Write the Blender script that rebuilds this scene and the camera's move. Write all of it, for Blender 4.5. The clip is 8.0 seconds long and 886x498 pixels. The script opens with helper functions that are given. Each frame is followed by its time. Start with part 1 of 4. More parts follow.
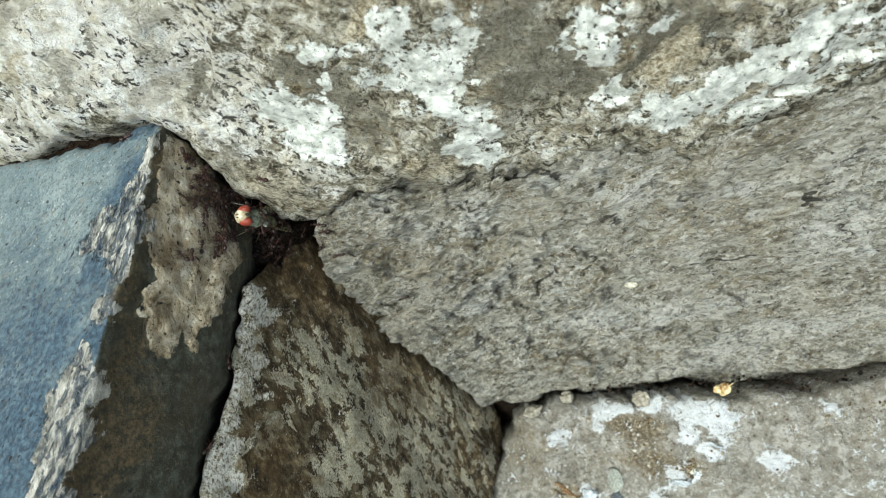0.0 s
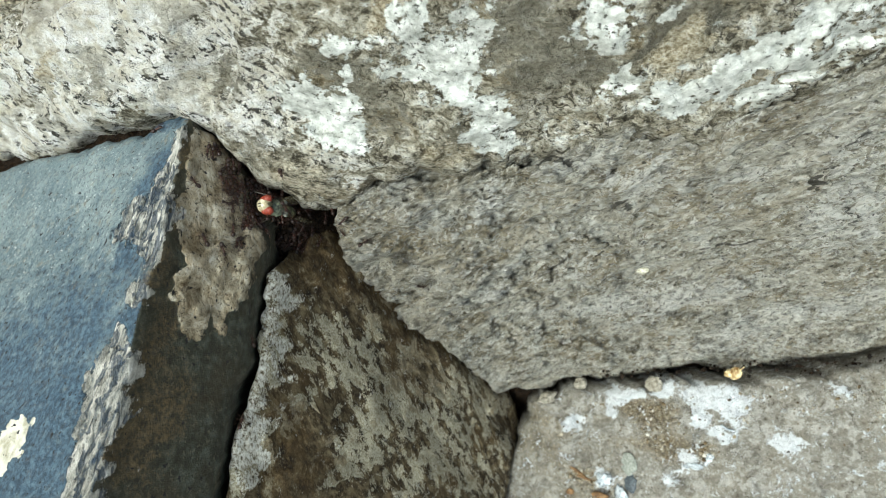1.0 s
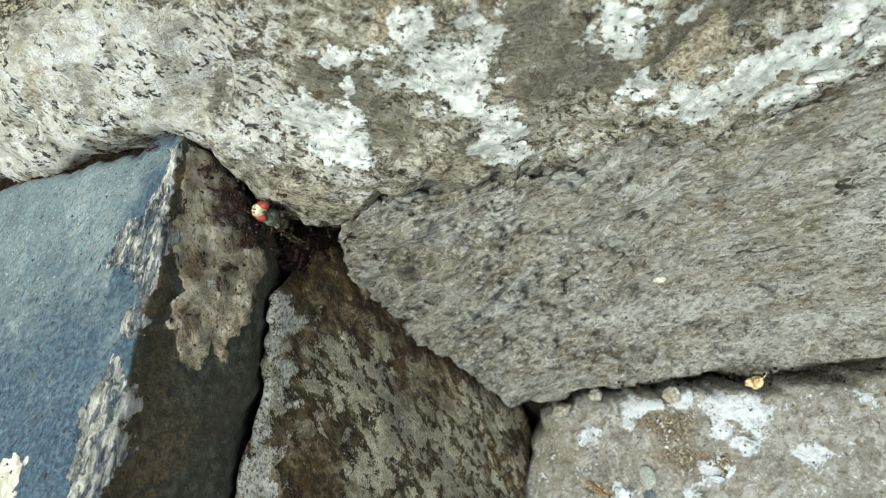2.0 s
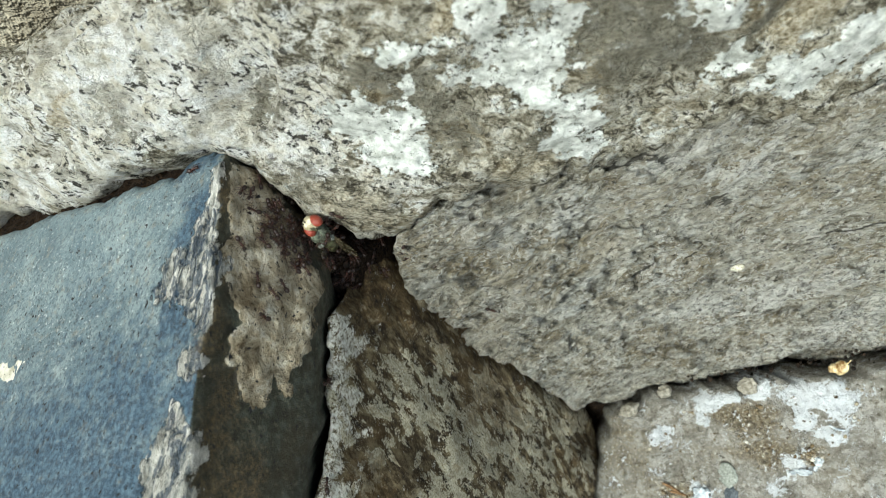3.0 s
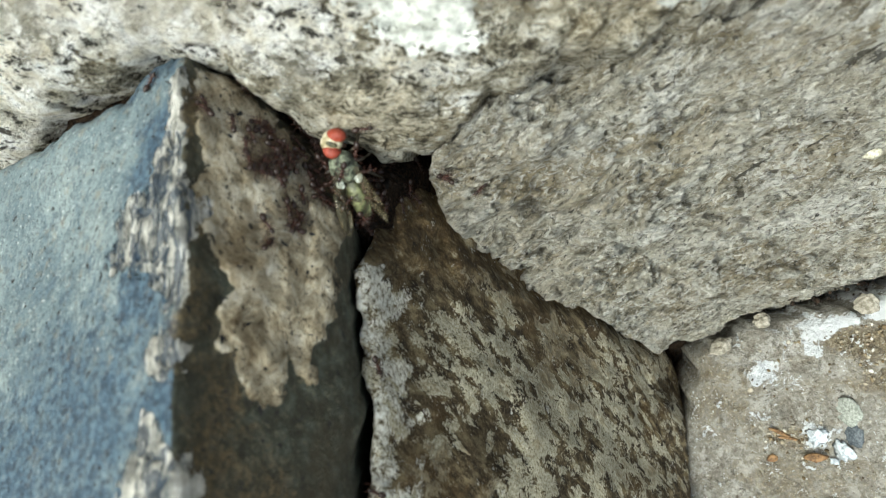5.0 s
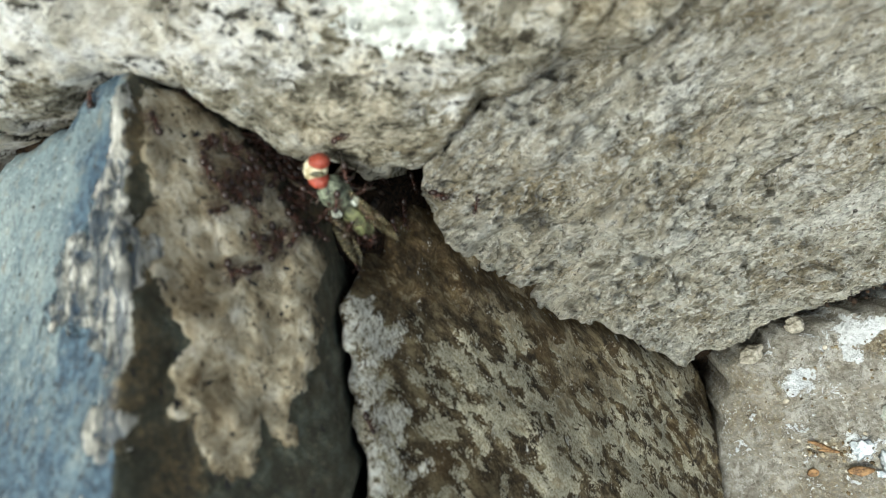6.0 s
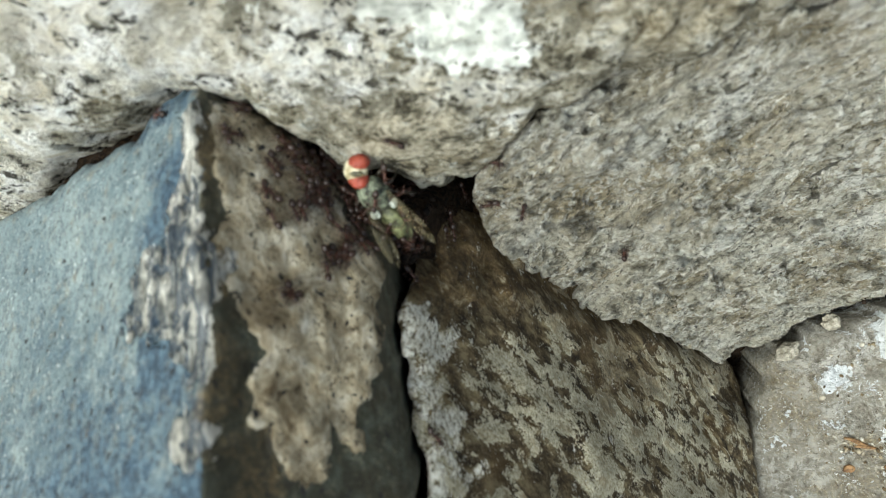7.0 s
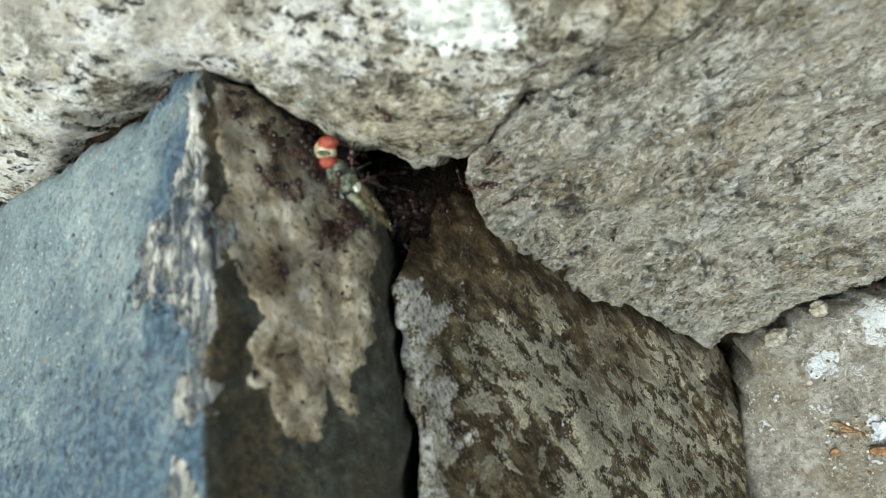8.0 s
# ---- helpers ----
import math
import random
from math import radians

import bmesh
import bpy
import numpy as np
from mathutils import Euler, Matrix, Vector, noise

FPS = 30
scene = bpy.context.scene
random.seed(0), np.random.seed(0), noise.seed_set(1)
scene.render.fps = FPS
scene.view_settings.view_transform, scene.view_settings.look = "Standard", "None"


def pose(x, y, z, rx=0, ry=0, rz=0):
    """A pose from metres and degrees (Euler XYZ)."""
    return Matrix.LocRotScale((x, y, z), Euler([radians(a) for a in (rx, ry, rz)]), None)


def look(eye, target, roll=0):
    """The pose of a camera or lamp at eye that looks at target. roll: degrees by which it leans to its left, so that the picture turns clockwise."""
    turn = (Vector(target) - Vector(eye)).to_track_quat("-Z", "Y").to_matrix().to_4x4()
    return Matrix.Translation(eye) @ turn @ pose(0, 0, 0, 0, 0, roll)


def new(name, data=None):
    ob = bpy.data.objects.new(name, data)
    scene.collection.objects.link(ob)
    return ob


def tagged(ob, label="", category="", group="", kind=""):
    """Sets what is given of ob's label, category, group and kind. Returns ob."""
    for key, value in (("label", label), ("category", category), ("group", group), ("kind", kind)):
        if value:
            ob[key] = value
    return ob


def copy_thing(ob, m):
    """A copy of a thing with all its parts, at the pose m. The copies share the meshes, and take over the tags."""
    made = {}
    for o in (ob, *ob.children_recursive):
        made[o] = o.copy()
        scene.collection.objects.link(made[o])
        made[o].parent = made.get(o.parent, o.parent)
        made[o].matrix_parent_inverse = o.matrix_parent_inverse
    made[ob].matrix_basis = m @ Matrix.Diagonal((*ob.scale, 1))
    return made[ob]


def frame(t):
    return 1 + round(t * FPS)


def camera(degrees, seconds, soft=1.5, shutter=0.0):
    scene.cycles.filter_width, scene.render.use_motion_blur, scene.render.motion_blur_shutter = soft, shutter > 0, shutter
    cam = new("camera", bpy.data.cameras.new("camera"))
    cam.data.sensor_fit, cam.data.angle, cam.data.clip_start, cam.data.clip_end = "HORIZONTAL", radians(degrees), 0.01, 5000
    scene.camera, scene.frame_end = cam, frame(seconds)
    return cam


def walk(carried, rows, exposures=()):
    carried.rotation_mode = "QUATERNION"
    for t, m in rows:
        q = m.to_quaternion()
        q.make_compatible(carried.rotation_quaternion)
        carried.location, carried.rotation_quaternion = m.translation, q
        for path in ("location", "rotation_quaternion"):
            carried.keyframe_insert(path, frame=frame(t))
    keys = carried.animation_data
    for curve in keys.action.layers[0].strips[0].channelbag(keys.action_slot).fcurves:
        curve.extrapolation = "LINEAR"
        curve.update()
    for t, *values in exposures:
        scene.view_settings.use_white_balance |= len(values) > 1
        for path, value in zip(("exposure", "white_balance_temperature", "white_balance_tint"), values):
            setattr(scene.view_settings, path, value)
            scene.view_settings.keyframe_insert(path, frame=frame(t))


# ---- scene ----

# Lengths inside the wall frame are millimetres: x to the right, y into the wall, z up the wall.
MM = 0.001
EYE, TILT = 0.26, -60.0
FRAME = pose(0, 0, EYE, TILT, 0, 0)

# ---- camera ----
cam = camera(57.6, 8.0, soft=1.0)
cam.data.dof.use_dof = True
cam.data.dof.focus_distance = 0.112
cam.data.dof.aperture_fstop = 54.0
PATH = [
    (0.0, 0.00, 0.00, 0.00, 90.00, -0.00, 0.00),
    (0.5, -3.01, -2.67, 0.65, 89.89, 0.76, 0.82),
    (1.0, -0.74, -3.98, -1.59, 89.80, 0.50, 0.84),
    (1.5, 1.85, -3.92, -0.62, 89.93, 0.64, 1.04),
    (2.0, -1.65, 1.22, 0.24, 90.03, 1.93, 1.07),
    (2.2, -4.14, 1.37, 1.31, 89.84, 3.24, 1.86),
    (3.3, -11.89, 14.62, 1.34, 89.31, 7.01, 2.79),
    (3.5, -14.61, 17.35, -0.15, 88.44, 7.64, 3.26),
    (4.0, -14.64, 24.91, -2.15, 86.95, 8.43, 3.01),
    (4.5, -14.76, 31.81, -4.92, 85.50, 10.07, 2.79),
    (4.7, -14.64, 33.62, -2.70, 86.12, 10.87, 3.06),
    (5.8, -13.17, 47.58, 0.41, 86.49, 14.91, 3.66),
    (6.0, -13.09, 47.87, 0.95, 86.58, 15.03, 3.94),
    (6.5, -12.64, 49.28, 1.84, 86.44, 15.32, 4.27),
    (7.0, -15.80, 46.25, 3.67, 86.01, 15.27, 5.15),
    (7.5, -14.51, 44.38, 3.48, 86.09, 14.97, 5.11),
    (8.0, -15.08, 43.01, 1.86, 85.85, 14.91, 5.33),
]
walk(cam, [(t, FRAME @ pose(x * MM, y * MM, z * MM, rx, ry, rz)) for t, x, y, z, rx, ry, rz in PATH],
     exposures=[(0.0, 1.04, 5950, -3.5), (3.5, 1.02, 5950, -3.5), (4.5, 1.2, 6050, -2.5), (6.0, 1.26, 6100, -2.0), (8.0, 1.18, 5950, -3.0)])

# ---- daylight: an overcast sky, brightest high in front of the wall ----
SUN_UP, SUN_ROUND = 50.0, 211.0
world = bpy.data.worlds.new("overcast_sky")
scene.world = world
world.use_nodes = True
sky = world.node_tree.nodes.new("ShaderNodeTexSky")
sky.sky_type, sky.sun_disc = "NISHITA", False
sky.sun_elevation, sky.sun_rotation = radians(SUN_UP), radians(SUN_ROUND)
sky.air_density, sky.dust_density, sky.ozone_density = 1.0, 4.0, 0.6
back = world.node_tree.nodes["Background"]
back.inputs["Strength"].default_value = 0.095
world.node_tree.links.new(sky.outputs[0], back.inputs[0])
sun = new("sun", bpy.data.lights.new("sun", "SUN"))
sun.data.energy, sun.data.angle, sun.data.color = 2.3, radians(18), (1.0, 0.97, 0.92)
toward = Vector((math.sin(radians(SUN_ROUND)) * math.cos(radians(SUN_UP)), math.cos(radians(SUN_ROUND)) * math.cos(radians(SUN_UP)), math.sin(radians(SUN_UP))))
sun.matrix_world = look(toward, (0, 0, 0))


# ---- noise on arrays ----
def lattice(ix, iy, iz, seed):
    h = (ix * 374761393 + iy * 668265263 + iz * 2147483647 + seed * 974711) & 0xFFFFFFFF
    h = ((h ^ (h >> 13)) * 1274126177) & 0xFFFFFFFF
    h = h ^ (h >> 16)
    return (h & 0xFFFF) / 32767.5 - 1.0


def value_noise(x, y, z=0.0, seed=0):
    """Smooth noise from -1 to 1 on arrays."""
    x, y, z = np.broadcast_arrays(np.asarray(x, float), np.asarray(y, float), np.asarray(z, float))
    ix, iy, iz = (np.floor(v).astype(np.int64) for v in (x, y, z))
    fx, fy, fz = x - ix, y - iy, z - iz
    fx, fy, fz = (f * f * f * (f * (f * 6 - 15) + 10) for f in (fx, fy, fz))
    total = np.zeros(x.shape)
    for a in (0, 1):
        for b in (0, 1):
            for c in (0, 1):
                weight = (fx if a else 1 - fx) * (fy if b else 1 - fy) * (fz if c else 1 - fz)
                total += weight * lattice(ix + a, iy + b, iz + c, seed)
    return total


def fbm(x, y, z=0.0, octaves=5, seed=0, gain=0.5):
    total, amount = 0.0, 1.0
    for n in range(octaves):
        total = total + amount * value_noise(x * 2**n + 17.3 * n, y * 2**n - 9.1 * n, z, seed + n)
        amount *= gain
    return total


def ridged(x, y, octaves=4, seed=0):
    total, amount = 0.0, 1.0
    for n in range(octaves):
        total = total + amount * (1 - 2 * np.abs(value_noise(x * 2**n + 5.7 * n, y * 2**n + 3.3 * n, 0.0, seed + n)))
        amount *= 0.5
    return total


def smooth(a, b, v):
    t = np.clip((v - a) / (b - a), 0, 1)
    return t * t * (3 - 2 * t)


def inside(x, z, outline):
    """Signed distance to a closed outline, positive inside, and the nearest point on it."""
    pts = np.array(outline, float)
    best = np.full(x.shape, 1e9)
    nx, nz = np.zeros(x.shape), np.zeros(x.shape)
    odd = np.zeros(x.shape, bool)
    for (ax, az), (bx, bz) in zip(pts, np.roll(pts, -1, 0)):
        dx, dz = bx - ax, bz - az
        t = np.clip(((x - ax) * dx + (z - az) * dz) / (dx * dx + dz * dz + 1e-12), 0, 1)
        qx, qz = ax + t * dx, az + t * dz
        d = np.hypot(x - qx, z - qz)
        near = d < best
        best = np.where(near, d, best)
        nx, nz = np.where(near, qx, nx), np.where(near, qz, nz)
        if dz:
            odd ^= ((az > z) != (bz > z)) & (x < ax + (z - az) / dz * dx)
    return np.where(odd, best, -best), nx, nz


def blobs(x, z, spots, soft=0.35):
    """Soft union of ellipses (x, z, half width, half height, turn, strength)."""
    total = np.zeros(x.shape)
    for cx, cz, a, b, turn, strength in spots:
        c, s = math.cos(radians(turn)), math.sin(radians(turn))
        u, v = ((x - cx) * c + (z - cz) * s) / a, (-(x - cx) * s + (z - cz) * c) / b
        total = np.maximum(total, strength * smooth(1 + soft, 1 - soft, np.hypot(u, v)))
    return total


# ---- materials ----
def srgb(r, g, b):
    return tuple((v / 255 / 12.92 if v <= 10 else ((v / 255 + 0.055) / 1.055) ** 2.4) for v in (r, g, b)) + (1.0,)


class Shader:
    """Short ways to node trees."""

    def __init__(self, name):
        self.mat = bpy.data.materials.new(name)
        self.mat.use_nodes = True
        self.tree = self.mat.node_tree
        self.bsdf = self.tree.nodes["Principled BSDF"]
        self.place = self.node("ShaderNodeTexCoord").outputs["Object"]

    def node(self, kind, **values):
        n = self.tree.nodes.new(kind)
        for key, value in values.items():
            n.inputs[key.replace("_", " ")].default_value = value
        return n

    def link(self, a, b):
        self.tree.links.new(a, b)

    def stretched(self, turn, sx, sy, sz):
        """Coordinates along turned axes, each scaled."""
        m = self.node("ShaderNodeMapping")
        m.vector_type = "TEXTURE"
        m.inputs["Rotation"].default_value = [radians(v) for v in turn]
        m.inputs["Scale"].default_value = (1 / sx, 1 / sy, 1 / sz)
        self.link(self.place, m.inputs["Vector"])
        return m.outputs[0]

    def noise(self, per_metre, detail=4.0, rough=0.6, place=None, warp=0.0, gain=2.9):
        """Noise round 0.5, its contrast raised by gain."""
        n = self.node("ShaderNodeTexNoise", Scale=per_metre, Detail=detail, Roughness=rough, Distortion=warp)
        self.link(place or self.place, n.inputs["Vector"])
        return self.calc("MULTIPLY_ADD", n.outputs["Fac"], gain, 0.5 - 0.5 * gain)

    def lines(self, per_metre, width, place=None, detail=3.0, warp=0.4):
        """Thin wandering cracks."""
        n = self.noise(per_metre, detail, 0.55, place, warp, gain=1.0)
        return self.step(self.calc("ABSOLUTE", self.calc("SUBTRACT", n, 0.5)), width, width * 0.3)

    def cells(self, per_metre, place=None, edge=False):
        n = self.node("ShaderNodeTexVoronoi", Scale=per_metre)
        n.feature = "DISTANCE_TO_EDGE" if edge else "F1"
        self.link(place or self.place, n.inputs["Vector"])
        return n.outputs["Distance"]

    def calc(self, what, a, b=0.0, c=None):
        n = self.tree.nodes.new("ShaderNodeMath")
        n.operation = what
        for slot, v in zip(n.inputs, (a, b, c)):
            if v is None:
                continue
            if isinstance(v, (int, float)):
                slot.default_value = v
            else:
                self.link(v, slot)
        return n.outputs[0]

    def step(self, v, low, high):
        n = self.node("ShaderNodeMapRange")
        n.interpolation_type = "SMOOTHSTEP"
        n.inputs["From Min"].default_value, n.inputs["From Max"].default_value = low, high
        self.link(v, n.inputs["Value"])
        return n.outputs["Result"]

    def ramp(self, v, stops):
        n = self.node("ShaderNodeValToRGB")
        e = n.color_ramp.elements
        while len(e) < len(stops):
            e.new(0.5)
        for element, (at, colour) in zip(e, stops):
            element.position, element.color = at, colour
        self.link(v, n.inputs["Fac"])
        return n.outputs["Color"]

    def mix(self, factor, a, b, how="MIX"):
        n = self.tree.nodes.new("ShaderNodeMix")
        n.data_type, n.blend_type = "RGBA", how
        for slot, v in ((n.inputs["Factor"], factor), (n.inputs["A"], a), (n.inputs["B"], b)):
            if isinstance(v, (int, float, tuple)):
                slot.default_value = v
            else:
                self.link(v, slot)
        return n.outputs["Result"]

    def mask(self, name, ragged, amount=0.5, sharp=0.06):
        """A layer's cover: the mesh's soft mask, torn by noise."""
        n = self.node("ShaderNodeAttribute")
        n.attribute_name = name
        torn = self.calc("ADD", n.outputs["Fac"], self.calc("MULTIPLY", self.calc("SUBTRACT", ragged, 0.5), amount))
        return self.step(torn, 0.5 - sharp, 0.5 + sharp)

    def finish(self, colour, rough, bump, height_mm, strength=1.0, gloss=0.4):
        self.link(colour, self.bsdf.inputs["Base Color"])
        if isinstance(rough, (int, float)):
            self.bsdf.inputs["Roughness"].default_value = rough
        else:
            self.link(rough, self.bsdf.inputs["Roughness"])
        self.bsdf.inputs["Specular IOR Level"].default_value = gloss
        b = self.node("ShaderNodeBump", Strength=strength, Distance=height_mm * MM)
        self.link(bump, b.inputs["Height"])
        self.link(b.outputs[0], self.bsdf.inputs["Normal"])
        return self.mat


def top_material():
    s = Shader("lichen_crusted_gneiss")
    grains = s.stretched((0, 24, 0), 0.85, 0.8, 1.15)
    fine, mid, wide = s.noise(2100, 6, 0.72, grains), s.noise(560, 6, 0.68, grains, 0.5), s.noise(110, 4, 0.6)
    tiny = s.noise(4500, 3, 0.6)
    base = s.ramp(mid, [(0.08, srgb(70, 64, 50)), (0.28, srgb(126, 119, 100)), (0.5, srgb(174, 167, 148)), (0.7, srgb(210, 205, 189)), (0.9, srgb(236, 234, 225))])
    base = s.mix(s.calc("MULTIPLY", s.step(fine, 0.38, 0.16), 0.8), base, srgb(62, 56, 43))
    base = s.mix(s.calc("MULTIPLY", s.step(fine, 0.6, 0.8), 0.55), base, srgb(214, 207, 188))
    base = s.mix(s.calc("MULTIPLY", s.step(wide, 0.55, 0.9), 0.25), base, srgb(170, 150, 112))
    cracks = s.calc("MULTIPLY", s.lines(420, 0.03, grains), s.step(s.noise(260, 3, 0.5), 0.38, 0.6))
    cracks = s.calc("MAXIMUM", cracks, s.mask("crack", fine, 0.9, 0.15))
    base = s.mix(s.calc("MULTIPLY", cracks, 0.85), base, srgb(48, 42, 30))
    ragged = s.calc("ADD", s.calc("MULTIPLY", mid, 0.6), s.calc("MULTIPLY", fine, 0.4))
    cream = s.ramp(s.noise(330, 5, 0.6), [(0.0, srgb(210, 202, 180)), (0.4, srgb(234, 230, 218)), (0.8, srgb(249, 248, 244))])
    cream = s.mix(s.calc("MULTIPLY", s.step(tiny, 0.45, 0.2), 0.4), cream, srgb(168, 156, 132))
    blotch = s.noise(95, 6, 0.68, warp=0.4)
    cream = s.mix(s.calc("MULTIPLY", s.step(blotch, 0.5, 0.72), 0.75), cream, s.ramp(mid, [(0.1, srgb(128, 120, 100)), (0.5, srgb(178, 171, 152)), (0.9, srgb(214, 210, 198))]))
    clusters = s.calc("MULTIPLY", s.step(s.noise(760, 5, 0.7, s.stretched((0, 40, 0), 0.8, 0.9, 1.25)), 0.63, 0.75), s.step(s.noise(130, 3, 0.5), 0.3, 0.55))
    cream = s.mix(clusters, cream, srgb(66, 63, 57))
    colour = s.mix(s.mask("cream", s.calc("ADD", ragged, 0.18), 1.3, 0.14), base, cream)
    grey = s.ramp(s.calc("ADD", s.calc("MULTIPLY", fine, 0.45), s.calc("MULTIPLY", s.noise(420, 6, 0.72, warp=0.5), 0.55)), [(0.0, srgb(76, 72, 60)), (0.4, srgb(118, 113, 98)), (0.7, srgb(140, 135, 118)), (1.0, srgb(172, 167, 150))])
    colour = s.mix(s.calc("MULTIPLY", s.mask("dark", s.calc("ADD", s.calc("MULTIPLY", ragged, 0.5), s.calc("MULTIPLY", s.noise(260, 6, 0.7, warp=0.4), 0.5)), 1.9, 0.12), 0.8), colour, grey)
    tan = s.ramp(fine, [(0.15, srgb(126, 110, 80)), (0.6, srgb(206, 194, 166)), (0.9, srgb(232, 228, 214))])
    colour = s.mix(s.calc("MULTIPLY", s.mask("tan", ragged, 1.0, 0.2), 0.8), colour, tan)
    white = s.ramp(s.noise(700, 5, 0.65), [(0.1, srgb(155, 156, 148)), (0.45, srgb(190, 191, 184)), (0.9, srgb(222, 222, 216))])
    pits = s.step(s.noise(950, 5, 0.72), 0.76, 0.88)
    white = s.mix(pits, white, srgb(78, 76, 70))
    torn = s.calc("ADD", s.calc("MULTIPLY", s.noise(300, 7, 0.72), 0.55), s.calc("MULTIPLY", ragged, 0.45))
    white_cover = s.mask("white", torn, 2.0, 0.05)
    colour = s.mix(white_cover, colour, white)
    bump = s.calc("ADD", s.calc("MULTIPLY", mid, 0.8), s.calc("MULTIPLY", fine, 0.55))
    bump = s.mix(white_cover, bump, s.calc("ADD", 0.85, s.calc("MULTIPLY", fine, 0.18)))
    bump = s.calc("SUBTRACT", bump, s.calc("MULTIPLY", s.calc("MULTIPLY", s.calc("MAXIMUM", clusters, cracks), 0.5), s.calc("SUBTRACT", 1.0, white_cover)))
    return s.finish(colour, 0.88, bump, 0.75, 1.0, 0.25)


def right_material():
    s = Shader("foliated_schist")
    layers = s.stretched((0, -34, 0), 0.5, 0.5, 1.15)
    rough_layers = s.stretched((0, -34, 0), 0.65, 0.6, 1.2)
    lam = s.noise(1100, 6, 0.74, rough_layers, 0.25)
    streak = s.noise(300, 8, 0.8, layers, 0.25)
    crumb = s.noise(1000, 6, 0.72, rough_layers, 0.5)
    fine, wide = s.noise(3400, 4, 0.7), s.noise(90, 4, 0.6)
    base = s.ramp(streak, [(0.0, srgb(108, 98, 78)), (0.25, srgb(164, 156, 136)), (0.5, srgb(202, 197, 181)), (0.76, srgb(230, 228, 219)), (1.0, srgb(246, 246, 242))])
    base = s.mix(s.calc("MULTIPLY", s.step(s.noise(150, 7, 0.72, layers, 0.4), 0.45, 0.72), 0.6), base, srgb(164, 148, 114))
    ragged = s.calc("ADD", s.calc("MULTIPLY", streak, 0.4), s.calc("MULTIPLY", s.calc("ADD", lam, crumb), 0.3))
    base = s.mix(s.calc("MULTIPLY", s.mask("brown", ragged, 1.4, 0.4), 0.62), base, s.ramp(lam, [(0.2, srgb(116, 100, 70)), (0.8, srgb(196, 180, 146))]))
    light = s.node("ShaderNodeAttribute")
    light.attribute_name = "light"
    more = s.calc("MULTIPLY", light.outputs["Fac"], 0.36)
    fleck = s.step(s.calc("ADD", crumb, more), 0.6, 0.72)
    base = s.mix(s.calc("MULTIPLY", s.step(s.calc("SUBTRACT", lam, s.calc("MULTIPLY", more, 0.4)), 0.36, 0.12), 0.65), base, srgb(70, 63, 49))
    base = s.mix(s.calc("MULTIPLY", s.step(s.calc("ADD", streak, more), 0.66, 0.95), 0.5), base, srgb(220, 217, 205))
    base = s.mix(s.calc("MULTIPLY", fleck, 0.8), base, srgb(246, 244, 237))
    cracks = s.step(s.noise(560, 5, 0.7, s.stretched((0, -34, 0), 0.45, 0.6, 1.3)), 0.08, -0.06)
    pits = s.step(s.noise(1150, 4, 0.65, rough_layers), 0.16, 0.02)
    deep = s.mask("crack", lam, 0.9, 0.15)
    holes = s.calc("MAXIMUM", s.calc("MAXIMUM", cracks, pits), deep)
    base = s.mix(s.calc("MULTIPLY", s.step(wide, 0.45, 0.85), 0.35), base, srgb(228, 222, 205))
    seams = s.step(s.noise(760, 5, 0.7, s.stretched((0, -31, 0), 0.3, 0.5, 1.4), 0.7), 0.36, 0.16)
    base = s.mix(s.calc("MULTIPLY", seams, 0.5), base, srgb(78, 69, 53))
    lumps = s.noise(620, 5, 0.66, s.stretched((0, -24, 0), 0.6, 0.7, 1.3), 0.5)
    base = s.mix(s.calc("MULTIPLY", s.step(lumps, 0.6, 0.85), 0.5), base, srgb(238, 235, 225))
    base = s.mix(s.calc("MULTIPLY", s.step(lumps, 0.34, 0.12), 0.45), base, srgb(98, 88, 69))
    colour = s.mix(s.calc("MULTIPLY", holes, 0.8), base, srgb(44, 38, 27))
    knobs = s.noise(330, 6, 0.68, rough_layers, 0.3)
    bump = s.calc("ADD", s.calc("MULTIPLY", lam, 0.6), s.calc("ADD", s.calc("MULTIPLY", streak, 0.8), s.calc("MULTIPLY", s.calc("ADD", knobs, lumps), 0.9)))
    bump = s.calc("ADD", bump, s.calc("ADD", s.calc("MULTIPLY", crumb, 0.7), s.calc("MULTIPLY", fine, 0.2)))
    bump = s.calc("SUBTRACT", bump, s.calc("ADD", s.calc("MULTIPLY", holes, 0.6), s.calc("MULTIPLY", seams, 0.7)))
    return s.finish(colour, 0.82, bump, 1.1, 1.0, 0.3)


